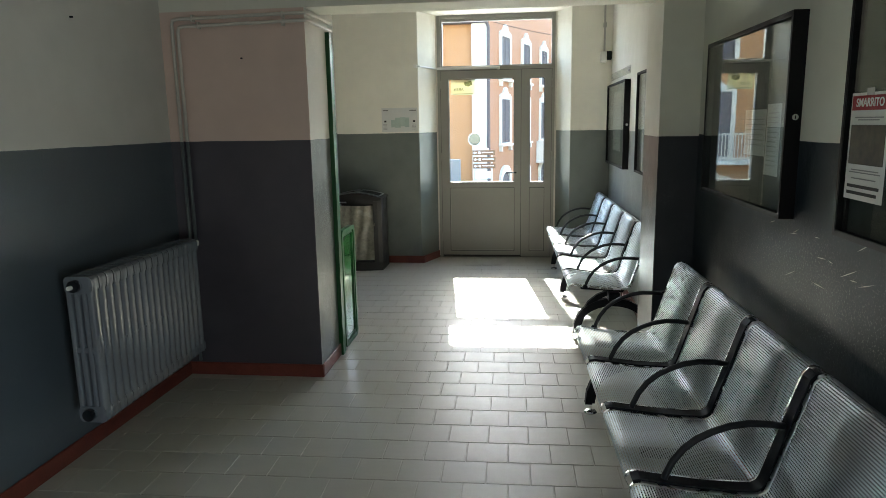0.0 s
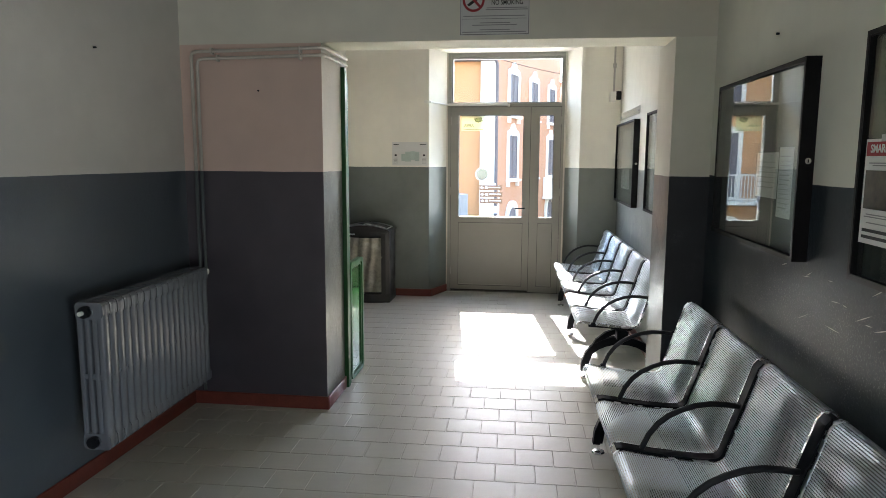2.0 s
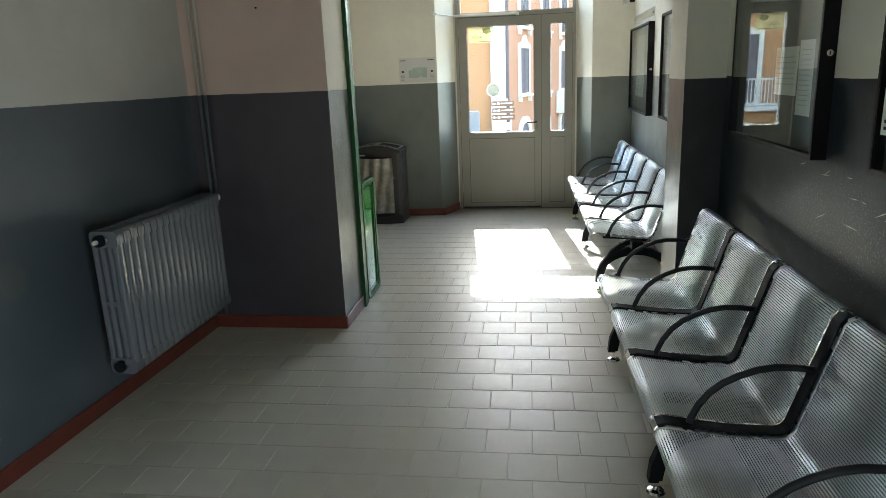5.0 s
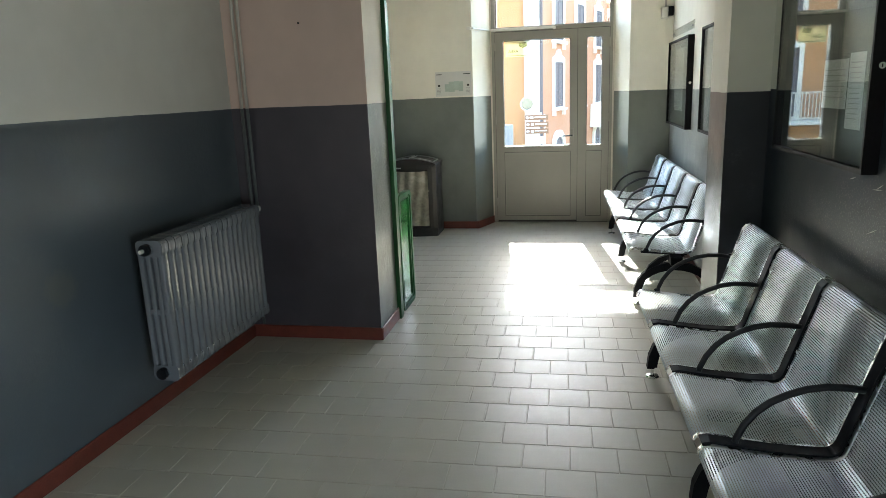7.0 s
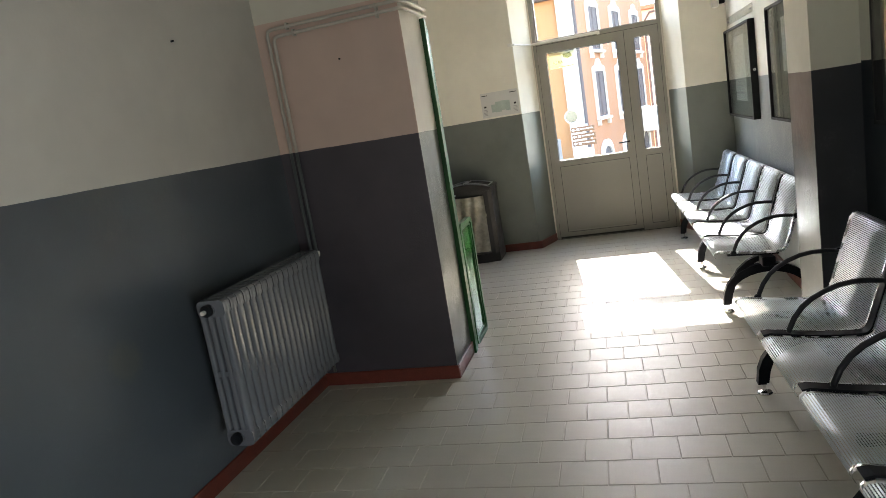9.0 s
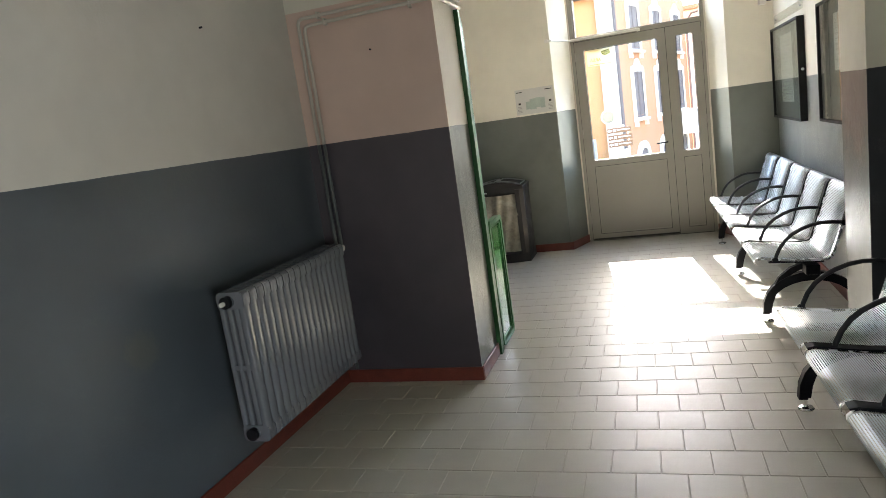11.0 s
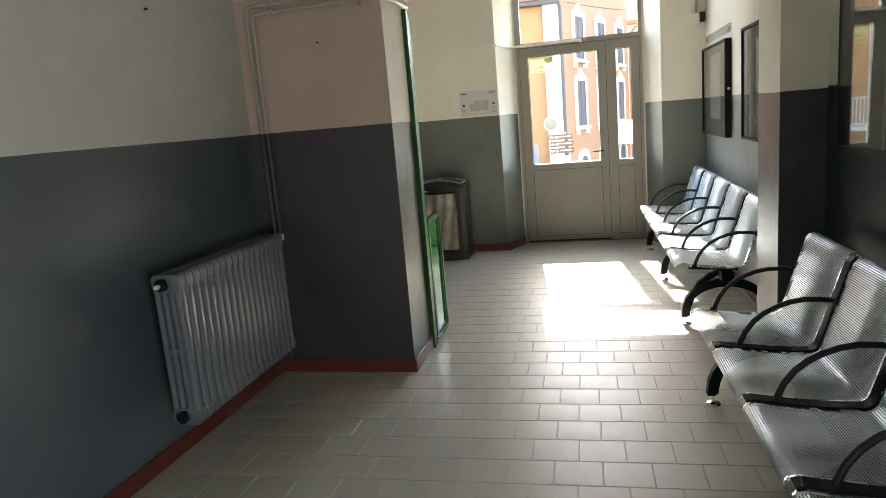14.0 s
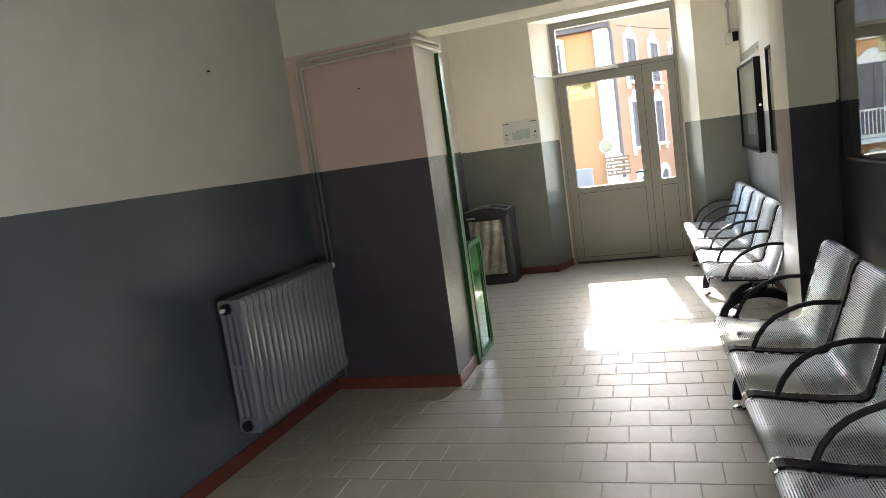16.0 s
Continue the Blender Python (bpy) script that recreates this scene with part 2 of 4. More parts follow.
clear_acrylic = pane_glass("clear_acrylic", 0.02, (0.97, 0.98, 0.97), 0.15)
case_glass = pane_glass("case_glass", 0.062, (0.96, 0.98, 0.97))
black_case = surface("black_case", (0.009, 0.009, 0.010), 0.55, var=0.3, spec=0.2)
felt = surface("dark_green_felt", (0.034, 0.043, 0.039), 0.95, var=0.15, fine=300, relief=0.3)
paper = surface("paper", (0.74, 0.74, 0.71), 0.7, var=0.05, scale=3)
# white paper with the dimness inside the glazed cases put into its colour
dimmed_paper = surface("dimmed_paper", (0.46, 0.48, 0.46), 0.75, var=0.12, scale=6)
print_grey = surface("grey_print", (0.28, 0.28, 0.28), 0.7, var=0.1)
print_black = surface("black_print", (0.02, 0.02, 0.02), 0.6)
print_red = surface("red_print", (0.32, 0.02, 0.025), 0.5, var=0.1)
photo_print = surface("photo_print", (0.055, 0.045, 0.03), 0.4, var=0.9, scale=14, fine=40)
plan_green = surface("plan_green", (0.42, 0.5, 0.46), 0.6)
yellow_film = film("yellow_film", (0.62, 0.62, 0.46), 0.4)
bin_grey = surface("bin_grey", (0.026, 0.022, 0.020), 0.55, var=0.2)
bag_film = surface("clear_bag", (0.34, 0.31, 0.25), 0.25, var=0.35, scale=5, fine=30, relief=0.3, dist=0.01)
stucco_yellow = surface("stucco_yellow", (0.33, 0.155, 0.062), 0.85, var=0.08, scale=0.6, relief=0.3)
stucco_pink = surface("stucco_pink", (0.285, 0.128, 0.060), 0.85, var=0.08, scale=0.6, relief=0.3)
stucco_white = surface("stucco_white", (0.52, 0.46, 0.38), 0.8, var=0.05, scale=0.6)
shutter_mat = surface("shutter_wood", (0.095, 0.076, 0.073), 0.75, var=0.2, spec=0.2)
roof_mat = surface("roof_tiles", (0.30, 0.14, 0.08), 0.8, var=0.3, scale=3)
asphalt = surface("asphalt", (0.06, 0.06, 0.058), 0.9, var=0.2, scale=0.5, relief=0.5)
paving = surface("paving", (0.30, 0.28, 0.26), 0.85, var=0.15, scale=1.5, relief=0.4)
concrete = surface("concrete", (0.12, 0.118, 0.115), 0.85, var=0.15, scale=4, relief=0.4)
galvanised = surface("galvanised", (0.45, 0.46, 0.47), 0.4, 0.8)
sign_brown = surface("sign_brown", (0.13, 0.052, 0.012), 0.5, var=0.05)
sign_white = surface("sign_white", (0.62, 0.62, 0.60), 0.5, var=0.04)
mirror_mat = surface("mirror_face", (0.11, 0.118, 0.125), 0.08, 1.0, var=0.02)
leaf_mat = surface("leaf", (0.07, 0.13, 0.03), 0.6, var=0.4, scale=9)


# ---------------------------------------------------------------- mesh helpers
def part(name, bm, material, parent=None, label="", smooth=False):
    me = bpy.data.meshes.new(name)
    bmesh.ops.recalc_face_normals(bm, faces=bm.faces)
    if smooth:
        for f in bm.faces:
            f.smooth = True
    bm.to_mesh(me)
    bm.free()
    me.materials.append(material)
    ob = new(name, me)
    ob.parent = parent
    if label:
        ob["label"] = label
    return ob


def empty(name, m, label, category, group="", kind=""):
    ob = new(name)
    ob.matrix_basis = m
    ob.empty_display_size = 0.1
    return tagged(ob, label, category, group, kind)


def add_box(bm, x0, x1, y0, y1, z0, z1, bevel=0.0, seg=1):
    vs = [bm.verts.new(p) for p in ((x0, y0, z0), (x1, y0, z0), (x1, y1, z0), (x0, y1, z0), (x0, y0, z1), (x1, y0, z1), (x1, y1, z1), (x0, y1, z1))]
    fs = [bm.faces.new([vs[i] for i in q]) for q in ((3, 2, 1, 0), (4, 5, 6, 7), (0, 1, 5, 4), (1, 2, 6, 5), (2, 3, 7, 6), (3, 0, 4, 7))]
    if bevel:
        bmesh.ops.bevel(bm, geom=list({e for f in fs for e in f.edges}), offset=bevel, segments=seg, profile=0.5, affect='EDGES', clamp_overlap=True)
    return bm


def box(x0, x1, y0, y1, z0, z1, bevel=0.0, seg=1):
    return add_box(bmesh.new(), x0, x1, y0, y1, z0, z1, bevel, seg)


def add_prism(bm, poly, lo, hi, axis="z"):
    """A polygon drawn in the plane across the axis, drawn out from lo to hi."""
    def place(a, b, c):
        return {"z": (a, b, c), "y": (a, c, b), "x": (c, a, b)}[axis]
    low, high = [bm.verts.new(place(a, b, lo)) for a, b in poly], [bm.verts.new(place(a, b, hi)) for a, b in poly]
    bm.faces.new(low), bm.faces.new(high)
    for k in range(len(poly)):
        j = (k + 1) % len(poly)
        bm.faces.new((low[k], low[j], high[j], high[k]))
    return bm


def prism(poly, lo, hi, axis="z"):
    return add_prism(bmesh.new(), poly, lo, hi, axis)


def add_tube(bm, path, r, seg=10, closed=False, flat=1.0):
    """A round bar along a path; flat squeezes it across its second direction."""
    path = [Vector(p) for p in path]
    n, rings, up = len(path), [], None
    for k, p in enumerate(path):
        a, b = (path[(k - 1) % n], path[(k + 1) % n]) if closed else (path[max(k - 1, 0)], path[min(k + 1, n - 1)])
        d = (b - a).normalized()
        if up is None:
            up = d.orthogonal().normalized()
        up = (up - d * up.dot(d)).normalized()
        side = d.cross(up)
        rings.append([bm.verts.new(p + r * (math.cos(w) * up + flat * math.sin(w) * side)) for w in (2 * math.pi * i / seg for i in range(seg))])
    for k in range(n if closed else n - 1):
        a, b = rings[k], rings[(k + 1) % n]
        for i in range(seg):
            bm.faces.new((a[i], a[(i + 1) % seg], b[(i + 1) % seg], b[i]))
    if not closed:
        bm.faces.new(rings[0]), bm.faces.new(rings[-1])
    return bm


def tube(path, r, seg=10, closed=False, flat=1.0):
    return add_tube(bmesh.new(), path, r, seg, closed, flat)


def cyl(centre, axis, r, length, seg=20):
    c, d = Vector(centre), Vector({"x": (1, 0, 0), "y": (0, 1, 0), "z": (0, 0, 1)}[axis])
    return tube([c - d * length / 2, c + d * length / 2], r, seg)


def rounded(x0, x1, z0, z1, r, n=5):
    pts = []
    for cx, cz, a0 in ((x1 - r, z1 - r, 0), (x0 + r, z1 - r, 90), (x0 + r, z0 + r, 180), (x1 - r, z0 + r, 270)):
        pts += [(cx + r * math.cos(radians(a0 + 90 * k / n)), cz + r * math.sin(radians(a0 + 90 * k / n))) for k in range(n + 1)]
    return pts


def add_frame(bm, outer, inner, lo, hi, axis="y"):
    """A flat ring between two outlines of the same number of corners, drawn out from lo to hi."""
    def place(a, b, c):
        return {"z": (a, b, c), "y": (a, c, b), "x": (c, a, b)}[axis]
    rings = [[bm.verts.new(place(a, b, c)) for a, b in o] for o, c in ((outer, lo), (outer, hi), (inner, hi), (inner, lo))]
    n = len(outer)
    for r in range(4):
        a, b = rings[r], rings[(r + 1) % 4]
        for k in range(n):
            bm.faces.new((a[k], a[(k + 1) % n], b[(k + 1) % n], b[k]))
    return bm


def rect(x0, x1, z0, z1):
    return [(x0, z0), (x1, z0), (x1, z1), (x0, z1)]


def letters(text, size, bold=0.022, depth=0.0006):
    """Words in the built-in font as a mesh, centred, in the plane z = 0."""
    cu = bpy.data.curves.new("letters", "FONT")
    cu.body, cu.size, cu.align_x, cu.align_y, cu.extrude, cu.offset = text, size, 'CENTER', 'CENTER', depth, size * bold
    ob = bpy.data.objects.new("letters", cu)
    scene.collection.objects.link(ob)
    bpy.context.view_layer.update()
    me = bpy.data.meshes.new_from_object(ob.evaluated_get(bpy.context.evaluated_depsgraph_get()))
    bpy.data.objects.remove(ob)
    return me


def lettering(name, text, size, m, material, parent, squeeze=1.0, bold=0.010):
    me = letters(text, size, bold)
    me.transform(m @ Matrix.Diagonal((squeeze, 1, 1, 1)))
    me.materials.clear()
    me.materials.append(material)
    ob = new(name, me)
    ob.parent = parent
    return ob


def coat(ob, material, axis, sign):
    """A second tone on the faces that look along one axis, with their light painted in."""
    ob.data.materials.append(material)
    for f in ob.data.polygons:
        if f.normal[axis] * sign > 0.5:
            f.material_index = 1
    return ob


def setting(name, bm, material, label, category, smooth=False):
    return tagged(part(name, bm, material, smooth=smooth), label, category, kind="structure")


# ---------------------------------------------------------------- structure
LEFT, RIGHT, RIGHT_FAR, BACK, FAR, TOP = -1.50, 1.65, 1.615, -2.6, 7.77, 3.2
DOOR_L, DOOR_R, DOOR_Y, DOOR_H = -0.318, 1.052, 8.13, 2.785


def side_wall(x0, x1, at, end=8.35):
    """A long wall with an added, unseen opening for a fill lamp, centred at y = at."""
    bm = bmesh.new()
    for y0, y1, z0, z1 in ((BACK - 0.3, at - 0.45, -0.05, TOP), (at + 0.45, end, -0.05, TOP), (at - 0.45, at + 0.45, -0.05, 0.55), (at - 0.45, at + 0.45, 1.45, TOP)):
        add_prism(bm, [(x0, y0), (x1, y0), (x1, y1), (x0, y1)], z0, z1)
    return bm


def skew(bm):
    """The west wall runs a little off the line of the others."""
    for v in bm.verts:
        v.co.x += 0.02 * (v.co.y - 3.5)
    return bm


setting("wall_west", skew(side_wall(LEFT - 0.3, LEFT, -2.0)), wall_paint, "cream wall with a glossy grey lower half", "wall")
setting("wall_east", side_wall(RIGHT, RIGHT + 0.3, -0.55, 4.43), worn_shaded_paint, "cream wall with a scuffed glossy grey lower half, darkened for shade", "wall")
setting("wall_east_far", prism([(RIGHT_FAR, 4.43), (RIGHT + 0.3, 4.43), (RIGHT + 0.3, 8.35), (RIGHT_FAR, 8.35)], -0.05, TOP), east_far_lit_paint, "cream wall over peeling grey paint behind a bench, lightened for sunlit room", "wall")
coat(setting("wall_pier_west", prism([(LEFT, 4.20), (-0.60, 4.20), (-0.60, 4.68), (LEFT, 4.68)], -0.05, 2.26), pier_paint, "plastered wall pier in pinkish cream over dark grey", "wall"), pier_side_west_lit, 0, 1)
coat(setting("wall_pier_east", prism([(1.431, 4.20), (RIGHT, 4.20), (RIGHT, 4.43), (RIGHT_FAR, 4.43), (RIGHT_FAR, 4.66), (1.431, 4.66)], -0.05, 2.26), pier_front_east_shade, "narrow wall pier in cream over worn grey", "wall"), pier_side_lit, 0, -1)
setting("lintel", prism([(LEFT, 4.20), (RIGHT, 4.20), (RIGHT, 4.43), (RIGHT_FAR, 4.43), (RIGHT_FAR, 4.50), (LEFT, 4.50)], 2.26, TOP), lintel_paint, "cream plastered lintel over a wide opening", "wall")
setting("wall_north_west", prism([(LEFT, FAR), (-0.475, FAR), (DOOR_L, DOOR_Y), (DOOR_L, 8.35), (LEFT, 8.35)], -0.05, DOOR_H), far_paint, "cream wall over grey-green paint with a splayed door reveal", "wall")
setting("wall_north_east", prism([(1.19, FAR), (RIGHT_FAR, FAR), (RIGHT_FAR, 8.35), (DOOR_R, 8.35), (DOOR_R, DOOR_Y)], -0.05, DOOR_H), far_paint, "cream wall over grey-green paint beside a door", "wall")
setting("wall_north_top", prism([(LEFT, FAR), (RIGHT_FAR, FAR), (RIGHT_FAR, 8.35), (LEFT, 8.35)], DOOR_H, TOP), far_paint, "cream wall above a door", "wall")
# closes the room out of view and throws pink light forward
setting("wall_south", prism([(LEFT - 0.2, BACK - 0.3), (RIGHT, BACK - 0.3), (RIGHT, BACK), (LEFT - 0.2, BACK)], -0.05, TOP), pink_bounce_paint, "plain unseen back wall, warm-toned to bounce pink light", "wall")
setting("ceiling", prism([(LEFT - 0.3, BACK - 0.3), (RIGHT + 0.3, BACK - 0.3), (RIGHT + 0.3, 8.35), (LEFT - 0.3, 8.35)], TOP, TOP + 0.25), ceiling_paint, "plain white plaster ceiling", "ceiling")
floor = setting("floor", box(LEFT - 0.3, RIGHT + 0.3, BACK - 0.3, 8.35, -0.25, -0.003), grout, "beige square tile floor with dark joints", "floor")

SK, SH = 0.013, 0.083


def skirting(x0, x1, y0, y1):
    setting("baseboard", box(x0, x1, y0, y1, -0.002, SH, 0.004), skirt_mat, "brick-red skirting along the wall foot", "baseboard")


setting("baseboard", skew(box(LEFT, LEFT + SK, BACK, 4.20 - SK, -0.002, SH, 0.004)), skirt_mat, "brick-red skirting along the wall foot", "baseboard")
skirting(LEFT, -0.60 + SK, 4.20 - SK, 4.20)
skirting(-0.60, -0.60 + SK, 4.20, 4.68)
skirting(LEFT, -0.465, FAR - SK, FAR)
skirting(1.195, RIGHT_FAR, FAR - SK, FAR)
skirting(RIGHT_FAR - SK, RIGHT_FAR, 4.66, FAR - SK)
skirting(RIGHT - SK, RIGHT, BACK, 4.20)
setting("baseboard", prism([(-0.468, FAR - SK), (-0.445, FAR - SK), (DOOR_L + 0.012, DOOR_Y), (DOOR_L, DOOR_Y)], -0.002, SH), skirt_mat, "brick-red skirting in the door reveal", "baseboard")
setting("baseboard", prism([(1.198, FAR - SK), (1.18, FAR - SK), (DOOR_R - 0.012, DOOR_Y), (DOOR_R, DOOR_Y)], -0.002, SH), skirt_mat, "brick-red skirting in the door reveal", "baseboard")


# ---------------------------------------------------------------- street door
def street_door():
    d = empty("door_1", pose(0, 0, 0), "grey aluminium glazed street door with transom light and narrow side leaf, shut", "door", kind="structure")
    y0, y1 = DOOR_Y, DOOR_Y + 0.07
    bm = bmesh.new()
    add_box(bm, DOOR_L, DOOR_L + 0.055, y0, y1, 0, DOOR_H, 0.004)
    add_box(bm, DOOR_R - 0.055, DOOR_R, y0, y1, 0, DOOR_H, 0.004)
    add_box(bm, DOOR_L + 0.05, DOOR_R - 0.05, y0, y1, DOOR_H - 0.045, DOOR_H, 0.004)
    add_box(bm, DOOR_L + 0.05, DOOR_R - 0.05, y0, y1, 2.166, 2.215, 0.004)
    part("outer_frame", bm, alu, d)
    tr = part("transom_light", add_frame(bmesh.new(), rect(DOOR_L + 0.05, DOOR_R - 0.05, 2.215, DOOR_H - 0.045), rect(-0.243, 0.995, 2.228, 2.713), y0 + 0.008, y1 - 0.008), alu, d)
    g = part("pane", box(-0.25, 1.0, y0 + 0.03, y0 + 0.036, 2.222, 2.72), door_glass, tr, "clear glass")
    g.visible_shadow = False

    def leaf(name, x0, x1, gx0, gx1):
        lf = part(name, bmesh.new(), alu, d)
        bm = bmesh.new()
        ya, yb = y0 - 0.012, y1 - 0.01
        add_frame(bm, rounded(x0 + 0.004, x1 - 0.004, 0.865, 2.172, 0.004), rounded(gx0, gx1, 0.900, 2.079, 0.018), ya, yb)
        add_frame(bm, rect(x0 + 0.004, x1 - 0.004, 0.008, 0.865), rect(gx0, gx1 + 0.005, 0.079, 0.832), ya, yb)
        part("leaf_frame", bm, alu, lf)
        gl = part("pane", box(gx0 - 0.01, gx1 + 0.01, y0 + 0.02, y0 + 0.026, 0.890, 2.089), door_glass, lf, "clear glass")
        gl.visible_shadow = False
        part("gasket", add_frame(bmesh.new(), rounded(gx0 - 0.002, gx1 + 0.002, 0.898, 2.081, 0.018), rounded(gx0 + 0.005, gx1 - 0.005, 0.905, 2.074, 0.016), y0 + 0.012, y0 + 0.02), rubber_and_shade, lf)
        bm = box(gx0, gx1 + 0.005, y0 + 0.004, y0 + 0.03, 0.079, 0.832)
        add_frame(bm, rect(gx0, gx1 + 0.005, 0.079, 0.832), rect(gx0 + 0.012, gx1 - 0.007, 0.091, 0.82), y0 - 0.004, y0 + 0.004)
        part("infill_panel", bm, alu, lf)
        # thin black outlines paint the shade of panel recess and leaf gaps
        part("panel_gasket", add_frame(bmesh.new(), rect(gx0 - 0.001, gx1 + 0.006, 0.078, 0.833), rect(gx0 + 0.003, gx1 + 0.002, 0.082, 0.829), y0 - 0.0135, y0 - 0.0115), rubber_and_shade, lf)
        part("rebate_seam", add_frame(bmesh.new(), rect(x0 + 0.001, x1 - 0.001, 0.004, 2.176), rect(x0 + 0.004, x1 - 0.004, 0.008, 2.172), y0 - 0.0135, y0 - 0.0005), rubber_and_shade, lf)
        return lf

    main = leaf("main_leaf", DOOR_L + 0.047, 0.6585, -0.174, 0.577)
    leaf("side_leaf", 0.6545, DOOR_R - 0.047, 0.755, 0.922)
    part("astragal", box(0.645, 0.668, y1 - 0.011, y1 + 0.004, 0.012, 2.17), alu, main)
    hd = part("door_handle", tube([(0.60, y0 - 0.012, 1.01), (0.60, y0 - 0.055, 1.01), (0.585, y0 - 0.062, 1.01), (0.49, y0 - 0.062, 1.008)], 0.008, 10), black_steel, main, "dark lever handle")
    part("handle_plate", box(0.588, 0.616, y0 - 0.018, y0 - 0.012, 0.93, 1.09, 0.003), alu, hd)
    # black strip for the shade in the gap between the leaves
    part("meeting_seam", box(0.6545, 0.6585, y0 - 0.0135, y0 - 0.0115, 0.02, 2.165), rubber_and_shade, main)
    part("weather_strip", box(-0.262, 0.652, y0 - 0.016, y0 - 0.011, 0.012, 0.03), rubber_and_shade, main)
    for z in (0.25, 1.2, 2.02):
        part("hinge", cyl((DOOR_L + 0.05, y0 - 0.014, z), "z", 0.008, 0.09, 10), alu, d)
        part("hinge", cyl((DOOR_R - 0.05, y0 - 0.014, z), "z", 0.008, 0.09, 10), alu, d)
    part("threshold", box(DOOR_L, DOOR_R, y0 - 0.01, 8.4, -0.01, 0.008, 0.003), alu, d)
    return d


street_door()
setting("trim", box(DOOR_L - 0.004, DOOR_L + 0.014, DOOR_Y - 0.005, DOOR_Y - 0.001, 0.02, DOOR_H), pipe_paint, "cream filler strip along a door frame", "trim")
setting("trim", box(DOOR_R - 0.016, DOOR_R + 0.004, DOOR_Y - 0.005, DOOR_Y - 0.001, 0.02, DOOR_H), pipe_paint, "cream filler strip along a door frame", "trim")
st = empty("door_sticker", pose(0, 0, 0), "yellow surveillance notice stuck on the door glass, read from outside", "sticker")
part("film", box(-0.147, 0.130, 8.147, 8.149, 1.902, 2.080), yellow_film, st).visible_shadow = False
lettering("word", "AREA", 0.047, pose(-0.060, 8.1462, 1.962, 90, 0, 0) @ Matrix.Diagonal((-1, 1, 1, 1)), ink_film, st)
part("text_line", box(-0.125, 0.105, 8.1458, 8.1466, 1.912, 1.918), ink_film, st)
part("camera_symbol", add_prism(bmesh.new(), [(0.0, 2.045), (0.085, 2.06), (0.10, 2.015), (0.05, 1.995), (0.01, 2.01)], 8.1458, 8.1466, "y"), ink_film, st)

cd = empty("cable_conduit", pose(0, 0, 0), "white plastic cable conduit running across the transom bar", "conduit")
part("channel", box(-0.30, 0.39, 8.095, 8.118, 2.186, 2.212, 0.003), white_plastic, cd)
part("elbow_run", tube([(-0.50, FAR - 0.012, 2.205), (-0.46, FAR - 0.006, 2.205), (-0.325, 8.09, 2.20), (-0.29, 8.106, 2.199)], 0.010, 8), white_plastic, cd)
part("end_clip", box(0.385, 0.415, 8.09, 8.118, 2.176, 2.208, 0.003), white_plastic, cd)
part("wall_clip", box(-0.525, -0.485, FAR - 0.024, FAR, 2.19, 2.222, 0.003), white_plastic, cd)


# ---------------------------------------------------------------- benches
def seat_profile():
    """Side outline of the seat sheet as (x, z), from the front lip over the seat and up the back."""
    pts = [(0.012, 0.404), (0.003, 0.420), (0.004, 0.436), (0.016, 0.448), (0.04, 0.453)]
    pts += [(0.04 + 0.325 * k / 8, 0.453 - 0.030 * math.sin(math.pi * 0.5 * k / 8)) for k in range(1, 9)]
    pts += [(0.385 + 0.045 * math.cos(radians(a)), 0.468 + 0.045 * math.sin(radians(a))) for a in (-90, -78, -66, -53, -41, -29, -17)]
    pts += [(0.428 + 0.100 * k / 7, 0.455 + 0.316 * k / 7) for k in range(1, 8)]
    pts += [(0.536, 0.797), (0.552, 0.816), (0.571, 0.823), (0.591, 0.816), (0.603, 0.797)]
    return pts


def sheet_strip(y0, y1, t, lift=0.0):
    """The profile drawn out from y0 to y1, with thickness and a UV in metres."""
    pts = [Vector((x, 0, z)) for x, z in seat_profile()]
    bm = bmesh.new()
    uvl = bm.loops.layers.uv.new("UVMap")
    nrm, run = [], [0.0]
    for k, p in enumerate(pts):
        d = (pts[min(k + 1, len(pts) - 1)] - pts[max(k - 1, 0)]).normalized()
        nrm.append(Vector((-d.z, 0, d.x)))
        if k:
            run.append(run[-1] + (p - pts[k - 1]).length)
    rows = []
    for off in (lift, lift - t):
        rows.append([[bm.verts.new((p.x + n.x * off, y, p.z + n.z * off)) for y in (y0, y1)] for p, n in zip(pts, nrm)])
    for lay in rows:
        for k in range(len(pts) - 1):
            f = bm.faces.new((lay[k][0], lay[k][1], lay[k + 1][1], lay[k + 1][0]))
            for lp, (u, v) in zip(f.loops, ((y0, run[k]), (y1, run[k]), (y1, run[k + 1]), (y0, run[k + 1]))):
                lp[uvl].uv = (u + 5, v)
    top, low = rows
    for k in range(len(pts) - 1):
        for s in (0, 1):
            bm.faces.new((top[k][s], top[k + 1][s], low[k + 1][s], low[k][s]))
    bm.faces.new((top[0][0], top[0][1], low[0][1], low[0][0])), bm.faces.new((top[-1][0], top[-1][1], low[-1][1], low[-1][0]))
    return bm


PITCH = 0.552


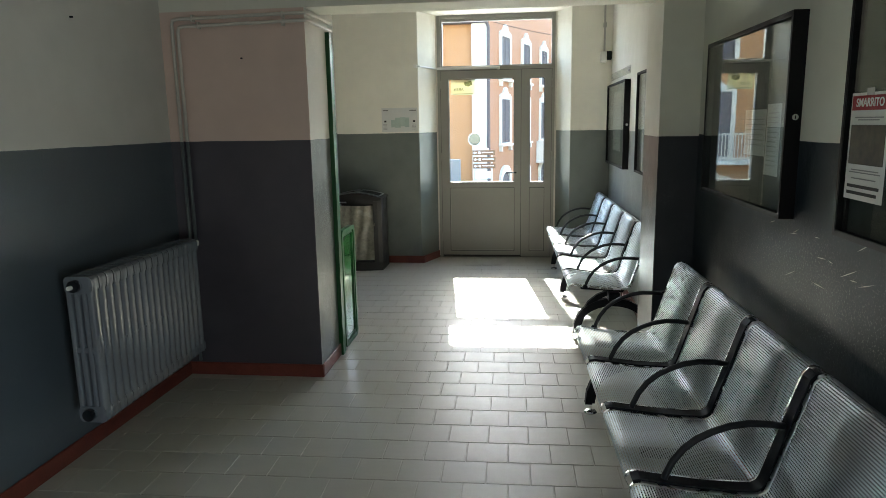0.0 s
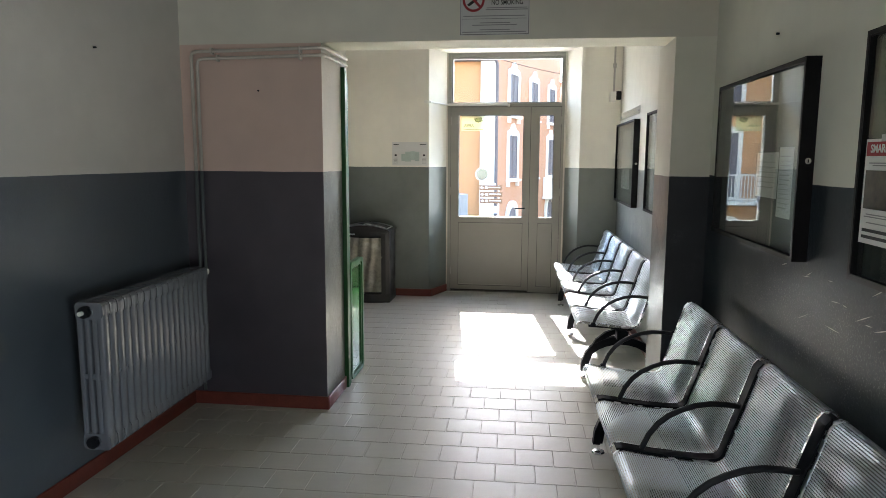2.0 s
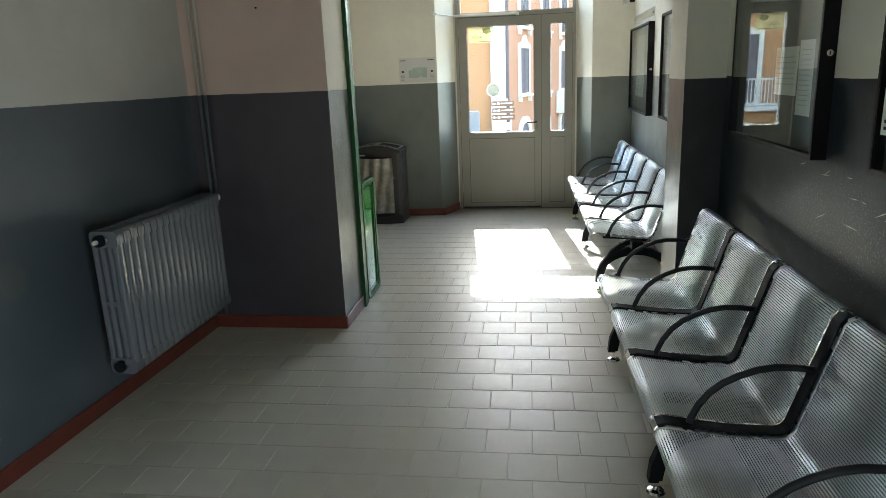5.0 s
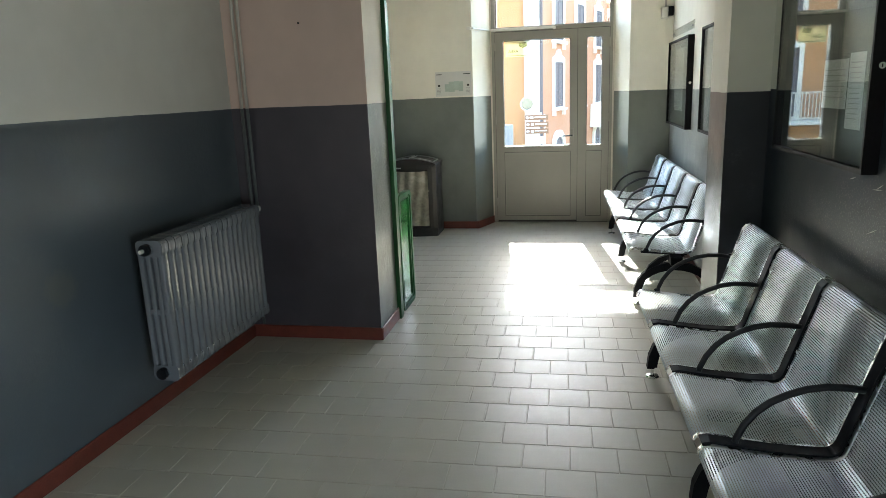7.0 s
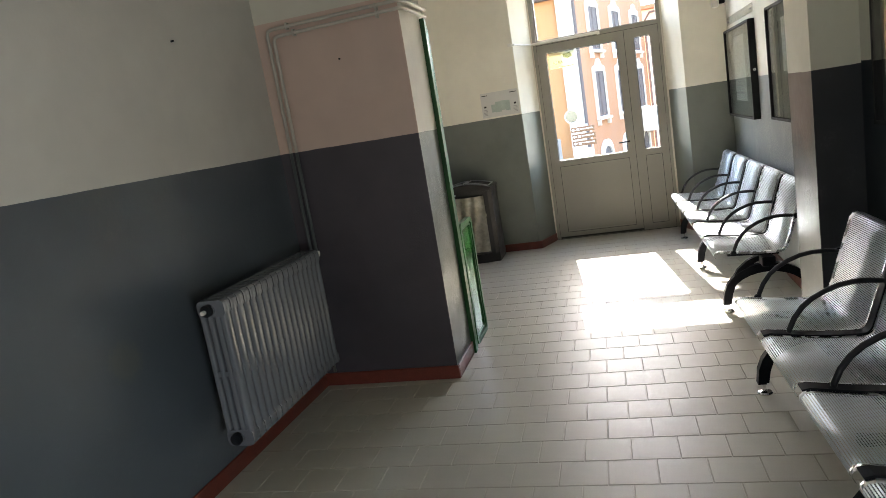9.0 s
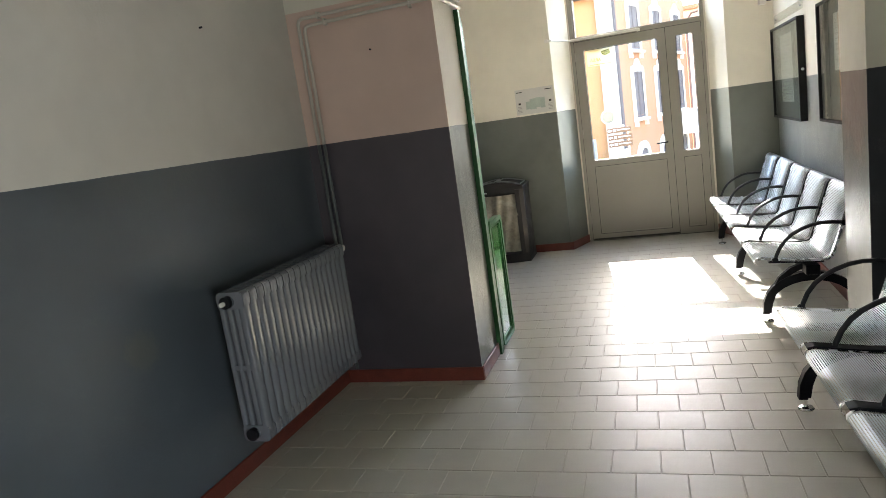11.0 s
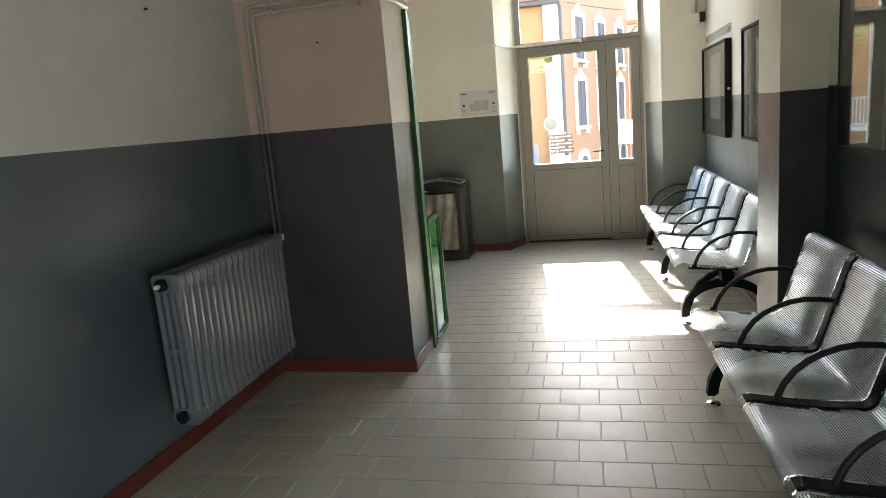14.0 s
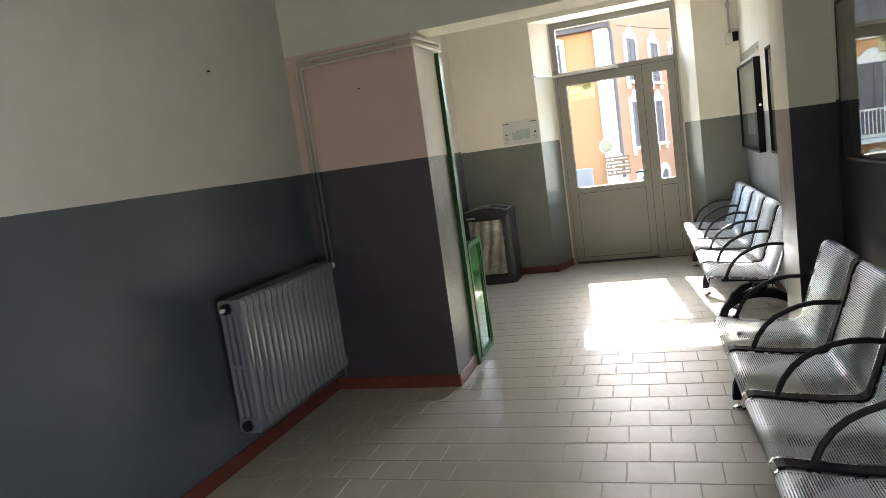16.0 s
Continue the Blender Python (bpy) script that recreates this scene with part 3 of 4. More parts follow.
def bench(m, label):
    b = empty("waiting_bench", m, label, "bench", "waiting room benches")
    half = PITCH / 2
    for i in range(5):
        c = (i - 2) * PITCH
        st = part("seat", sheet_strip(c - half + 0.048, c + half - 0.048, 0.0012), sheet, b, "perforated steel seat shell", smooth=True)
        for y0, y1 in ((c - half + 0.027, c - half + 0.049), (c + half - 0.049, c + half - 0.027)):
            part("margin", sheet_strip(y0, y1, 0.0022, 0.0005), bright_steel, st, "smooth bright steel edge", smooth=True)
    prof = [Vector((x, 0, z)) for x, z in seat_profile()]
    for i in range(6):
        end = i in (0, 5)
        c = (i - 2.5) * PITCH
        if end:
            c += 0.0235 if i == 0 else -0.0235
        w = 0.0028 if end else 0.0265
        bm = bmesh.new()
        inner, outer = [], []
        for k in range(3, len(prof) - 3):
            d = (prof[k + 1] - prof[k - 1]).normalized()
            n = Vector((-d.z, 0, d.x))
            a, q = (prof[k] + n * 0.002, prof[k] - n * 0.012) if end else (prof[k] + n * 0.007, prof[k] - n * 0.018)
            inner.append((a.x, a.z)), outer.append((q.x, q.z))
        lo = [[bm.verts.new((x, c + s * w, z)) for x, z in o] for s in (-1, 1) for o in (inner, outer)]
        a, bq, cc, dd = lo
        for k in range(len(inner) - 1):
            for p, q in ((a, bq), (bq, dd), (dd, cc), (cc, a)):
                bm.faces.new((p[k], p[k + 1], q[k + 1], q[k]))
        bm.faces.new((a[0], bq[0], dd[0], cc[0])), bm.faces.new((a[-1], bq[-1], dd[-1], cc[-1]))
        part("end_fold" if end else "side_frame", bm, bright_steel if end else black_steel, b, "folded steel end of the shell" if end else "black steel side frame")
        arc = [(x, c + (0.0 if not end else -0.013 if i == 0 else 0.013), z) for x, z in ((0.118, 0.435), (0.122, 0.460), (0.143, 0.508), (0.176, 0.554), (0.215, 0.588), (0.262, 0.614), (0.315, 0.634), (0.372, 0.644), (0.43, 0.643), (0.488, 0.636))]
        arm = part("armrest", tube(arc, 0.0094, 10, flat=1.2), arm_black, b, "black curved armrest", smooth=True)
        if i in (0, 5):
            s = -1 if i == 0 else 1
            part("end_bolt", cyl((0.115, c + s * 0.018, 0.437), "y", 0.017, 0.018, 14), black_steel, arm)
            part("end_bolt", cyl((0.489, c + s * 0.018, 0.636), "y", 0.017, 0.018, 14), black_steel, arm)
    part("beam", box(0.29, 0.37, -2.5 * PITCH + 0.06, 2.5 * PITCH - 0.06, 0.315, 0.375, 0.006, 2), black_steel, b, "black steel beam")
    for y in (-1.215, 0.0, 1.215):
        bm = bmesh.new()
        up, lo = [], []
        for k in range(15):
            a = math.pi * k / 14
            up.append((0.335 - 0.283 * math.cos(a), 0.055 + 0.262 * math.sin(a) ** 0.85))
            lo.append((0.335 - 0.245 * math.cos(a), 0.055 + 0.205 * math.sin(a) ** 0.85))
        add_frame_open(bm, up, lo, y - 0.022, y + 0.022)
        leg = part("leg", bm, black_steel, b, "black arched leg")
        bm = bmesh.new()
        add_prism(bm, [(0.10, 0.385), (0.41, 0.37), (0.41, 0.395), (0.10, 0.41)], y - 0.02, y + 0.02, "y")
        part("seat_bracket", bm, black_steel, leg)
        bow = [(0.070, 0.060), (0.083, 0.13), (0.110, 0.21), (0.155, 0.29), (0.22, 0.345), (0.29, 0.372)]
        bow_in = [(0.103, 0.060), (0.113, 0.12), (0.138, 0.19), (0.178, 0.258), (0.235, 0.31), (0.295, 0.34)]
        bm = bmesh.new()
        add_frame_open(bm, bow, bow_in, y - 0.017, y + 0.017)
        part("front_strut", bm, black_steel, leg)
        for x in (0.084, 0.60):
            part("stem", cyl((x, y, 0.037), "z", 0.007, 0.05, 8), chrome, leg)
            ft = bmesh.new()
            prev = [(0.034, 0.0), (0.036, 0.006), (0.030, 0.013), (0.014, 0.018)]
            rings = [[ft.verts.new((x + r * math.cos(2 * math.pi * i / 20), y + r * math.sin(2 * math.pi * i / 20), z)) for i in range(20)] for r, z in prev]
            for k in range(3):
                for i in range(20):
                    ft.faces.new((rings[k][i], rings[k][(i + 1) % 20], rings[k + 1][(i + 1) % 20], rings[k + 1][i]))
            ft.faces.new(rings[0]), ft.faces.new(rings[-1])
            part("foot", ft, chrome, leg, "chrome levelling foot")
    return b


def add_frame_open(bm, up, lo, y0, y1):
    """A bow between two outlines, drawn out across y."""
    rows = [[bm.verts.new((x, y, z)) for x, z in o] for o, y in ((up, y0), (up, y1), (lo, y1), (lo, y0))]
    for r in range(4):
        a, b = rows[r], rows[(r + 1) % 4]
        for k in range(len(up) - 1):
            bm.faces.new((a[k], a[k + 1], b[k + 1], b[k]))
    bm.faces.new([r[0] for r in rows]), bm.faces.new([r[-1] for r in rows])


bench(pose(0.992, 2.565, 0, 0, 0, 1.5), "five-seat perforated steel bench with black arms by a dark wall")
bench(pose(0.964, 6.275, 0, 0, 0, 1.25), "five-seat perforated steel bench with black arms in sunlight near the door")


# ---------------------------------------------------------------- radiator and pipes
def radiator():
    r = empty("radiator", pose(-1.265, 2.885, 0.276), "grey painted cast column radiator standing off the wall", "radiator")
    n, p, h = 18, 0.0545, 0.677
    first = None
    for i in range(n):
        y0 = i * p
        bm = bmesh.new()
        add_prism(bm, rounded(-0.066, 0.066, h - 0.075, h, 0.022, 4), y0 + 0.003, y0 + p - 0.003, "y")
        add_prism(bm, rounded(-0.066, 0.066, 0.0, 0.075, 0.022, 4), y0 + 0.003, y0 + p - 0.003, "y")
        add_prism(bm, rounded(-0.064, 0.064, h * 0.5 - 0.012, h * 0.5 + 0.012, 0.008, 2), y0 + 0.008, y0 + p - 0.008, "y")
        add_prism(bm, [(0.040, y0 + p / 2 - 0.0250)] + [(0.050 + 0.017 * math.sin(math.pi * k / 16) ** 0.8, y0 + p / 2 - 0.0250 * math.cos(math.pi * k / 16)) for k in range(17)] + [(0.040, y0 + p / 2 + 0.0250)], 0.012, h - 0.012, "z")
        add_box(bm, -0.060, 0.060, y0 + p / 2 - 0.002, y0 + p / 2 + 0.002, 0.03, h - 0.03)
        sec = part("section", bm, radiator_paint, r)
        for x in (-0.054, -0.018, 0.018):
            part("column", prism(rounded(x - 0.0125, x + 0.0125, y0 + 0.006, y0 + p - 0.006, 0.008, 3), 0.03, h - 0.03), radiator_paint, sec)
    for z in (0.04, h - 0.04):
        part("header", cyl((0, n * p / 2, z), "y", 0.021, n * p + 0.01, 14), radiator_paint, r)
        cap = part("end_plug", cyl((-0.01, -0.008, z), "y", 0.027, 0.026, 20), black_steel, r, "dark end plug")
    part("bleed_valve", cyl((-0.016, -0.030, h - 0.043), "y", 0.0095, 0.022, 12), white_plastic, r, "small white bleed valve")
    vb = part("valve", cyl((0, n * p + 0.04, h - 0.04), "y", 0.014, 0.09, 12), chrome, r, "brass valve")
    part("valve_cap", cyl((0.0, n * p + 0.085, h - 0.04), "x", 0.017, 0.05, 12), white_plastic, vb)
    for y in (0.4, 0.8):
        part("bracket", box(-0.235, -0.03, y - 0.012, y + 0.012, h - 0.12, h - 0.10), radiator_paint, r)
        part("bracket", box(-0.235, -0.03, y - 0.012, y + 0.012, 0.10, 0.12), radiator_paint, r)
    return r


radiator()


def heating_pipe(x, ztop, reach, label):
    h = empty("heating_pipe", pose(0, 0, 0), label, "pipe", "heating pipes")
    y = 4.172
    part("run", tube([(x, y, 1.5), (x, y, ztop - 0.03), (x + 0.008, y, ztop - 0.008), (x + 0.03, y, ztop), (-0.60, y, ztop + 0.012), (-0.578, y + 0.006, ztop + 0.012), (-0.572, y + 0.03, ztop + 0.012), (-0.572, 4.66, ztop + 0.012)], 0.0105, 10), pipe_paint, h, "cream painted run", smooth=True)
    part("drop", tube([(x, y, reach), (x, y, 1.5)], 0.0105, 10), pipe_grey, h, "grey painted drop", smooth=True)
    for xx in (x + 0.13, -0.72):
        part("clip", box(xx - 0.006, xx + 0.006, y - 0.014, 4.20, ztop - 0.016, ztop + 0.022, 0.003), pipe_paint, h)
    return h


heating_pipe(-1.400, 2.214, 0.10, "pipe painted with the wall, down to the floor")
heating_pipe(-1.364, 2.172, 0.86, "pipe painted with the wall, down to the radiator")


# ---------------------------------------------------------------- green gate at the pier
gt = empty("green_gate", pose(0, 0, 0), "tall green enamelled metal post with a low framed panel", "gate")
part("post", prism([(4.612, 0.0), (4.66, 0.0), (4.66, 2.10), (4.652, 2.14), (4.635, 2.165), (4.612, 2.172)], -0.60, -0.572, "x"), green_paint, gt)
part("rebate", prism([(4.662, 0.0), (4.712, 0.0), (4.712, 2.06), (4.704, 2.11), (4.685, 2.135), (4.662, 2.142)], -0.60, -0.580, "x"), green_paint, gt)
pn = part("panel_frame", add_frame(bmesh.new(), rounded(4.715, 5.07, 0.012, 0.86, 0.045, 6), rounded(4.745, 5.04, 0.042, 0.83, 0.03, 6), -0.61, -0.575, "x"), green_paint, gt, "green tubular frame")
part("panel_bead", add_frame(bmesh.new(), rounded(4.752, 5.033, 0.049, 0.823, 0.026, 6), rounded(4.765, 5.02, 0.062, 0.81, 0.02, 6), -0.604, -0.582, "x"), green_paint, pn)
part("panel_sheet", prism(rounded(4.755, 5.03, 0.052, 0.82, 0.02, 4), -0.596, -0.590, "x"), milk, pn, "glossy green sheet")


# ---------------------------------------------------------------- notice cases
def notice_case(y0, y1, z0, z1, label, xb=RIGHT, slant=0.0):
    c = empty("notice_case", pose(0, 0, 0), label, "notice board", "notice cases")
    xf = xb - 0.054
    part("case_frame", add_frame(bmesh.new(), rect(y0, y1, z0, z1), rect(y0 + 0.013, y1 - 0.013, z0 + 0.013, z1 - 0.013), xf, xb - 0.001, "x"), black_case, c, "black metal frame")
    part("back_board", box(xb - 0.018, xb - 0.004, y0 + 0.011, y1 - 0.011, z0 + 0.011, z1 - 0.011), felt, c, "dark backing board")
    part("inner_bead", add_frame(bmesh.new(), rect(y0 + 0.013, y1 - 0.013, z0 + 0.013, z1 - 0.013), rect(y0 + 0.018, y1 - 0.018, z0 + 0.018, z1 - 0.018), xf + 0.001, xf + 0.006, "x"), black_case, c)
    part("pane", prism([(xf + 0.010 + slant, y0 + 0.012), (xf + 0.014 + slant, y0 + 0.012), (xf + 0.014 - slant, y1 - 0.012), (xf + 0.010 - slant, y1 - 0.012)], z0 + 0.012, z1 - 0.012), case_glass, c, "reflecting glass").visible_shadow = False
    lk = part("lock", cyl((xf + 0.029, y0 - 0.003, (z0 + z1) / 2), "y", 0.011, 0.010, 16), chrome, c, "round chrome lock")
    part("key_slot", box(xf + 0.0275, xf + 0.0305, y0 - 0.0095, y0 - 0.0075, (z0 + z1) / 2 - 0.006, (z0 + z1) / 2 + 0.006), black_steel, lk)
    return c


def pinned_sheet(y0, y1, z0, z1, lines, label, x=RIGHT - 0.0205):
    s = empty("notice_sheet", pose(0, 0, 0), label, "notice", "pinned notices")
    part("sheet", box(x, x + 0.0012, y0, y1, z0, z1), dimmed_paper, s)
    h = (z1 - z0) / (lines + 3)
    rng = random.Random(int(y0 * 100))
    for k in range(lines):
        z = z1 - (k + 2) * h
        part("text_line", box(x - 0.0012, x - 0.0002, y0 + 0.02 + rng.random() * 0.02, y1 - 0.02, z, z + h * 0.18), print_grey, s)
    return s


notice_case(2.805, 3.895, 1.217, 1.952, "wide black glazed notice case with a few sheets inside", slant=0.0085)
pinned_sheet(2.945, 3.09, 1.36, 1.637, 12, "white printed sheet pinned in a glazed case")
pinned_sheet(3.10, 3.352, 1.43, 1.618, 6, "white landscape sheet pinned in a glazed case")
notice_case(1.27, 2.375, 1.232, 1.958, "wide black glazed notice case with a lost notice on its glass")
notice_case(6.445, 7.66, 1.148, 1.942, "wide black glazed notice case with a white timetable", RIGHT_FAR)
pinned_sheet(6.86, 7.38, 1.29, 1.86, 14, "large white timetable sheet in a glazed case", RIGHT_FAR - 0.0205)
notice_case(4.75, 5.81, 1.175, 1.948, "wide black glazed notice case beside the pier", RIGHT_FAR)
pinned_sheet(5.2, 5.5, 1.5, 1.85, 8, "white printed sheet pinned in a glazed case", RIGHT_FAR - 0.0205)

PX = RIGHT - 0.0475
ps = empty("lost_notice", pose(0, 0.025, -0.012), "white lost-and-found poster with red header and photograph", "poster")
part("sheet", box(PX, PX + 0.001, 2.10, 2.312, 1.362, 1.66), paper, ps)
part("header", box(PX - 0.0013, PX - 0.0003, 2.107, 2.305, 1.612, 1.652), print_red, ps, "red header band")
lettering("word", "SMARRITO", 0.033, Matrix.Translation((PX - 0.002, 2.206, 1.632)) @ pose(0, 0, 0, 90, 0, -90), paper, ps, 0.95)
part("photograph", box(PX - 0.0013, PX - 0.0003, 2.112, 2.30, 1.462, 1.572), photo_print, ps, "dark photograph")
for z, a, b, h, ink in ((1.594, 2.13, 2.285, 0.003, print_grey), (1.587, 2.15, 2.265, 0.003, print_grey), (1.448, 2.13, 2.28, 0.003, print_grey), (1.441, 2.12, 2.29, 0.003, print_grey),
                        (1.424, 2.14, 2.275, 0.003, print_grey), (1.405, 2.12, 2.295, 0.009, print_black), (1.386, 2.13, 2.295, 0.009, print_black)):
    part("text_line", box(PX - 0.0013, PX - 0.0003, a, b, z - h, z), ink, ps)
part("tape", box(PX - 0.0007, PX + 0.0001, 2.19, 2.23, 1.652, 1.672), galvanised, ps)


# ---------------------------------------------------------------- no smoking sign
sx, sz = 0.218, 2.285
ns = empty("no_smoking_sign", Matrix.Translation((sx + 0.007, 0, 0)) @ Matrix.Diagonal((0.955, 1, 1, 1)) @ Matrix.Translation((-sx, 0, 0)), "white bilingual no smoking sign screwed to the lintel", "sign")
part("plate", box(sx, sx + 0.415, 4.195, 4.1995, sz, sz + 0.30), sign_white, ns)
part("border", add_frame(bmesh.new(), rect(sx + 0.004, sx + 0.411, sz + 0.004, sz + 0.296), rect(sx + 0.006, sx + 0.409, sz + 0.006, sz + 0.294), 4.1935, 4.1949), print_black, ns)
ring = [(sx + 0.082 + 0.066 * math.cos(radians(a)), sz + 0.195 + 0.066 * math.sin(radians(a))) for a in range(0, 360, 12)]
hole = [(sx + 0.082 + 0.052 * math.cos(radians(a)), sz + 0.195 + 0.052 * math.sin(radians(a))) for a in range(0, 360, 12)]
part("red_ring", add_frame(bmesh.new(), ring, hole, 4.1932, 4.1948), print_red, ns)
part("cigarette", prism([(sx + 0.042, sz + 0.17), (sx + 0.055, sz + 0.160), (sx + 0.122, sz + 0.205), (sx + 0.113, sz + 0.219)], 4.1936, 4.1948, "y"), print_black, ns)
part("slash", prism([(sx + 0.040, sz + 0.228), (sx + 0.050, sz + 0.237), (sx + 0.126, sz + 0.162), (sx + 0.116, sz + 0.152)], 4.1922, 4.1932, "y"), print_red, ns)
lettering("word", "VIETATO FUMARE", 0.038, pose(sx + 0.282, 4.194, sz + 0.225, 90, 0, 0), print_black, ns, 0.68)
lettering("word", "NO SMOKING", 0.038, pose(sx + 0.282, 4.194, sz + 0.178, 90, 0, 0), print_black, ns, 0.78)
for z, a, b in ((0.148, 0.16, 0.40), (0.138, 0.155, 0.405), (0.104, 0.02, 0.39), (0.066, 0.12, 0.30), (0.054, 0.075, 0.34), (0.028, 0.12, 0.30), (0.016, 0.015, 0.395)):
    part("text_line", box(sx + a, sx + b, 4.1938, 4.1949, sz + z, sz + z + 0.0045), print_grey, ns)
part("rule", box(sx + 0.015, sx + 0.40, 4.1938, 4.1949, sz + 0.09, sz + 0.0915), print_black, ns)

# ---------------------------------------------------------------- floor plan on the far wall
fp = empty("evacuation_plan", pose(0, 0, 0), "pale printed evacuation plan fixed to the wall", "sign")
part("plate", box(-0.895, -0.49, FAR - 0.006, FAR - 0.001, 1.50, 1.762), sign_white, fp)
for x0, x1, z0, z1 in ((-0.79, -0.74, 1.55, 1.63), (-0.745, -0.68, 1.545, 1.655), (-0.685, -0.63, 1.56, 1.66), (-0.635, -0.585, 1.55, 1.655)):
    part("room_plan", box(x0, x1, FAR - 0.008, FAR - 0.0065, z0, z1), plan_green, fp)
for x in (-0.855, -0.53):
    part("symbol", box(x - 0.012, x + 0.012, FAR - 0.008, FAR - 0.0065, 1.605, 1.625), print_black, fp)
    for k in range(5):
        part("text_line", box(x - 0.025, x + 0.02, FAR - 0.008, FAR - 0.0065, 1.525 + k * 0.014, 1.529 + k * 0.014), print_grey, fp)
for x0, x1 in ((-0.88, -0.82), (-0.58, -0.505)):
    part("text_line", box(x0, x1, FAR - 0.008, FAR - 0.0065, 1.73, 1.738), print_black, fp)

# ---------------------------------------------------------------- wall box with conduit
wb = empty("junction_box", pose(0, 0, 0), "small white alarm box with a conduit rising above it", "junction box")
part("housing", box(1.487, 1.552, FAR - 0.07, FAR, 2.19, 2.30, 0.006), white_plastic, wb)
part("dark_lens", box(1.552, 1.607, FAR - 0.06, FAR, 2.215, 2.305, 0.006), black_case, wb, "dark side unit")
part("riser", box(1.522, 1.542, FAR - 0.018, FAR, 2.30, TOP, 0.003), conduit_grey, wb)
part("coupler", box(1.515, 1.549, FAR - 0.024, FAR, 2.55, 2.60, 0.003), conduit_grey, wb)


# ---------------------------------------------------------------- waste bin
def waste_bin():
    b = empty("waste_bin", pose(-1.125, 7.51, 0) @ Matrix.Diagonal((1, 1, 0.957, 1)), "dark grey waste bin with a clear bag behind an open front", "bin")
    def plan(w, d, bow, n=8):
        pts = [(-w, d), (-w, -d + bow)] + [(-w + 2 * w * k / n, -d + bow - bow * math.sin(math.pi * k / n)) for k in range(1, n)] + [(w, -d + bow), (w, d)]
        return pts
    part("base", prism(plan(0.275, 0.20, 0.05), 0.0, 0.10), bin_grey, b)
    part("back", box(-0.27, 0.27, 0.17, 0.20, 0.10, 0.83), bin_grey, b)
    for s in (-1, 1):
        bm = prism([(s * 0.275, 0.17), (s * 0.275, -0.15), (s * 0.235, -0.175), (s * 0.19, -0.185), (s * 0.19, -0.165), (s * 0.245, -0.14), (s * 0.255, 0.17)], 0.10, 0.80)
        part("side_panel", bm, bin_grey, b)
    part("top_rail", prism(plan(0.275, 0.20, 0.05), 0.77, 0.83), bin_grey, b)
    def arch(rise, z, x0=-0.285, x1=0.285, n=12):
        return [(x0 + (x1 - x0) * k / n, z + rise * math.sin(math.pi * (x0 + (x1 - x0) * k / n + 0.285) / 0.57)) for k in range(n + 1)]
    lid = part("lid", prism(arch(0.055, 0.838) + [(0.285, 0.825), (-0.285, 0.825)], -0.205, 0.205, "y"), bin_grey, b)
    for x0, x1 in ((-0.25, -0.015), (0.015, 0.25)):
        edge = [(x, -0.16, z) for x, z in arch(0.055, 0.846, x0, x1, 8)] + [(x, 0.12, z) for x, z in reversed(arch(0.055, 0.846, x0, x1, 8))]
        part("opening_rim", tube(edge, 0.007, 6, closed=True), galvanised, lid, "pale rim of a slot")
        # lid is closed; a black plate paints the shade inside the opening
        up, dn = arch(0.055, 0.842, x0, x1, 8), arch(0.055, 0.836, x0, x1, 8)
        part("slot", prism(up + dn[::-1], -0.155, 0.115, "y"), rubber_and_shade, lid, "dark plate painted as the shade in a slot")
    bm = bmesh.new()
    rng = random.Random(4)
    n, m = 40, 14
    fold = [(rng.uniform(0.002, 0.009), rng.uniform(8, 70), rng.uniform(0, 6), rng.uniform(-9, 9)) for k in range(8)]
    rows = [[bm.verts.new((-0.20 + 0.40 * i / n, -0.165 - 0.02 * math.sin(math.pi * i / n) + sum(a * math.sin(w * 0.40 * i / n + ph + sl * j / m) for a, w, ph, sl in fold) + rng.uniform(-0.002, 0.002), 0.12 + 0.63 * j / m)) for i in range(n + 1)] for j in range(m + 1)]
    for j in range(m):
        for i in range(n):
            bm.faces.new((rows[j][i], rows[j][i + 1], rows[j + 1][i + 1], rows[j + 1][i]))
    part("bag", bm, bag_film, b, "crumpled translucent bag", smooth=True)
    part("label_strip", box(-0.20, -0.10, -0.203, -0.199, 0.785, 0.80), galvanised, b)


waste_bin()

cp = empty("acrylic_plate", pose(0, 0, 0), "clear acrylic plate screwed to the wall above a case", "plate")
part("pane", box(RIGHT_FAR - 0.012, RIGHT_FAR - 0.008, 6.42, 7.70, 1.99, 2.06), clear_acrylic, cp, "clear plate").visible_shadow = False
for y in (6.53, 7.62):
    part("screw", cyl((RIGHT_FAR - 0.0085, y, 2.022), "x", 0.008, 0.017, 10), galvanised, cp)

# ---------------------------------------------------------------- small wall marks
for x, y, z, ax in ((-0.993, 4.196, 1.984, "y"), (LEFT + 0.004, 3.39, 2.118, "x"), (RIGHT - 0.004, 3.25, 2.105, "x")):
    tagged(part("wall_hook", cyl((x, y, z), ax, 0.005, 0.016, 8), black_steel), "small dark screw hook in bare plaster", "hook", "wall hooks")


scr = surface("bare_scratch", (0.55, 0.54, 0.5), 0.8)
rng = random.Random(12)
for k in range(14):
    y, z = rng.uniform(2.2, 3.0), rng.uniform(1.02, 1.27)
    a, ln = rng.uniform(-0.5, 0.2), rng.uniform(0.03, 0.11)
    dy, dz = ln * math.cos(a), ln * math.sin(a)
    bm = prism([(y, z), (y + dy * 0.5, z + dz * 0.5 - 0.002), (y + dy, z + dz), (y + dy * 0.5, z + dz * 0.5 + 0.0015)], RIGHT - 0.0012, RIGHT + 0.001, "x")
    o = part("scratch", bm, scr, bpy.data.objects["wall_east"])

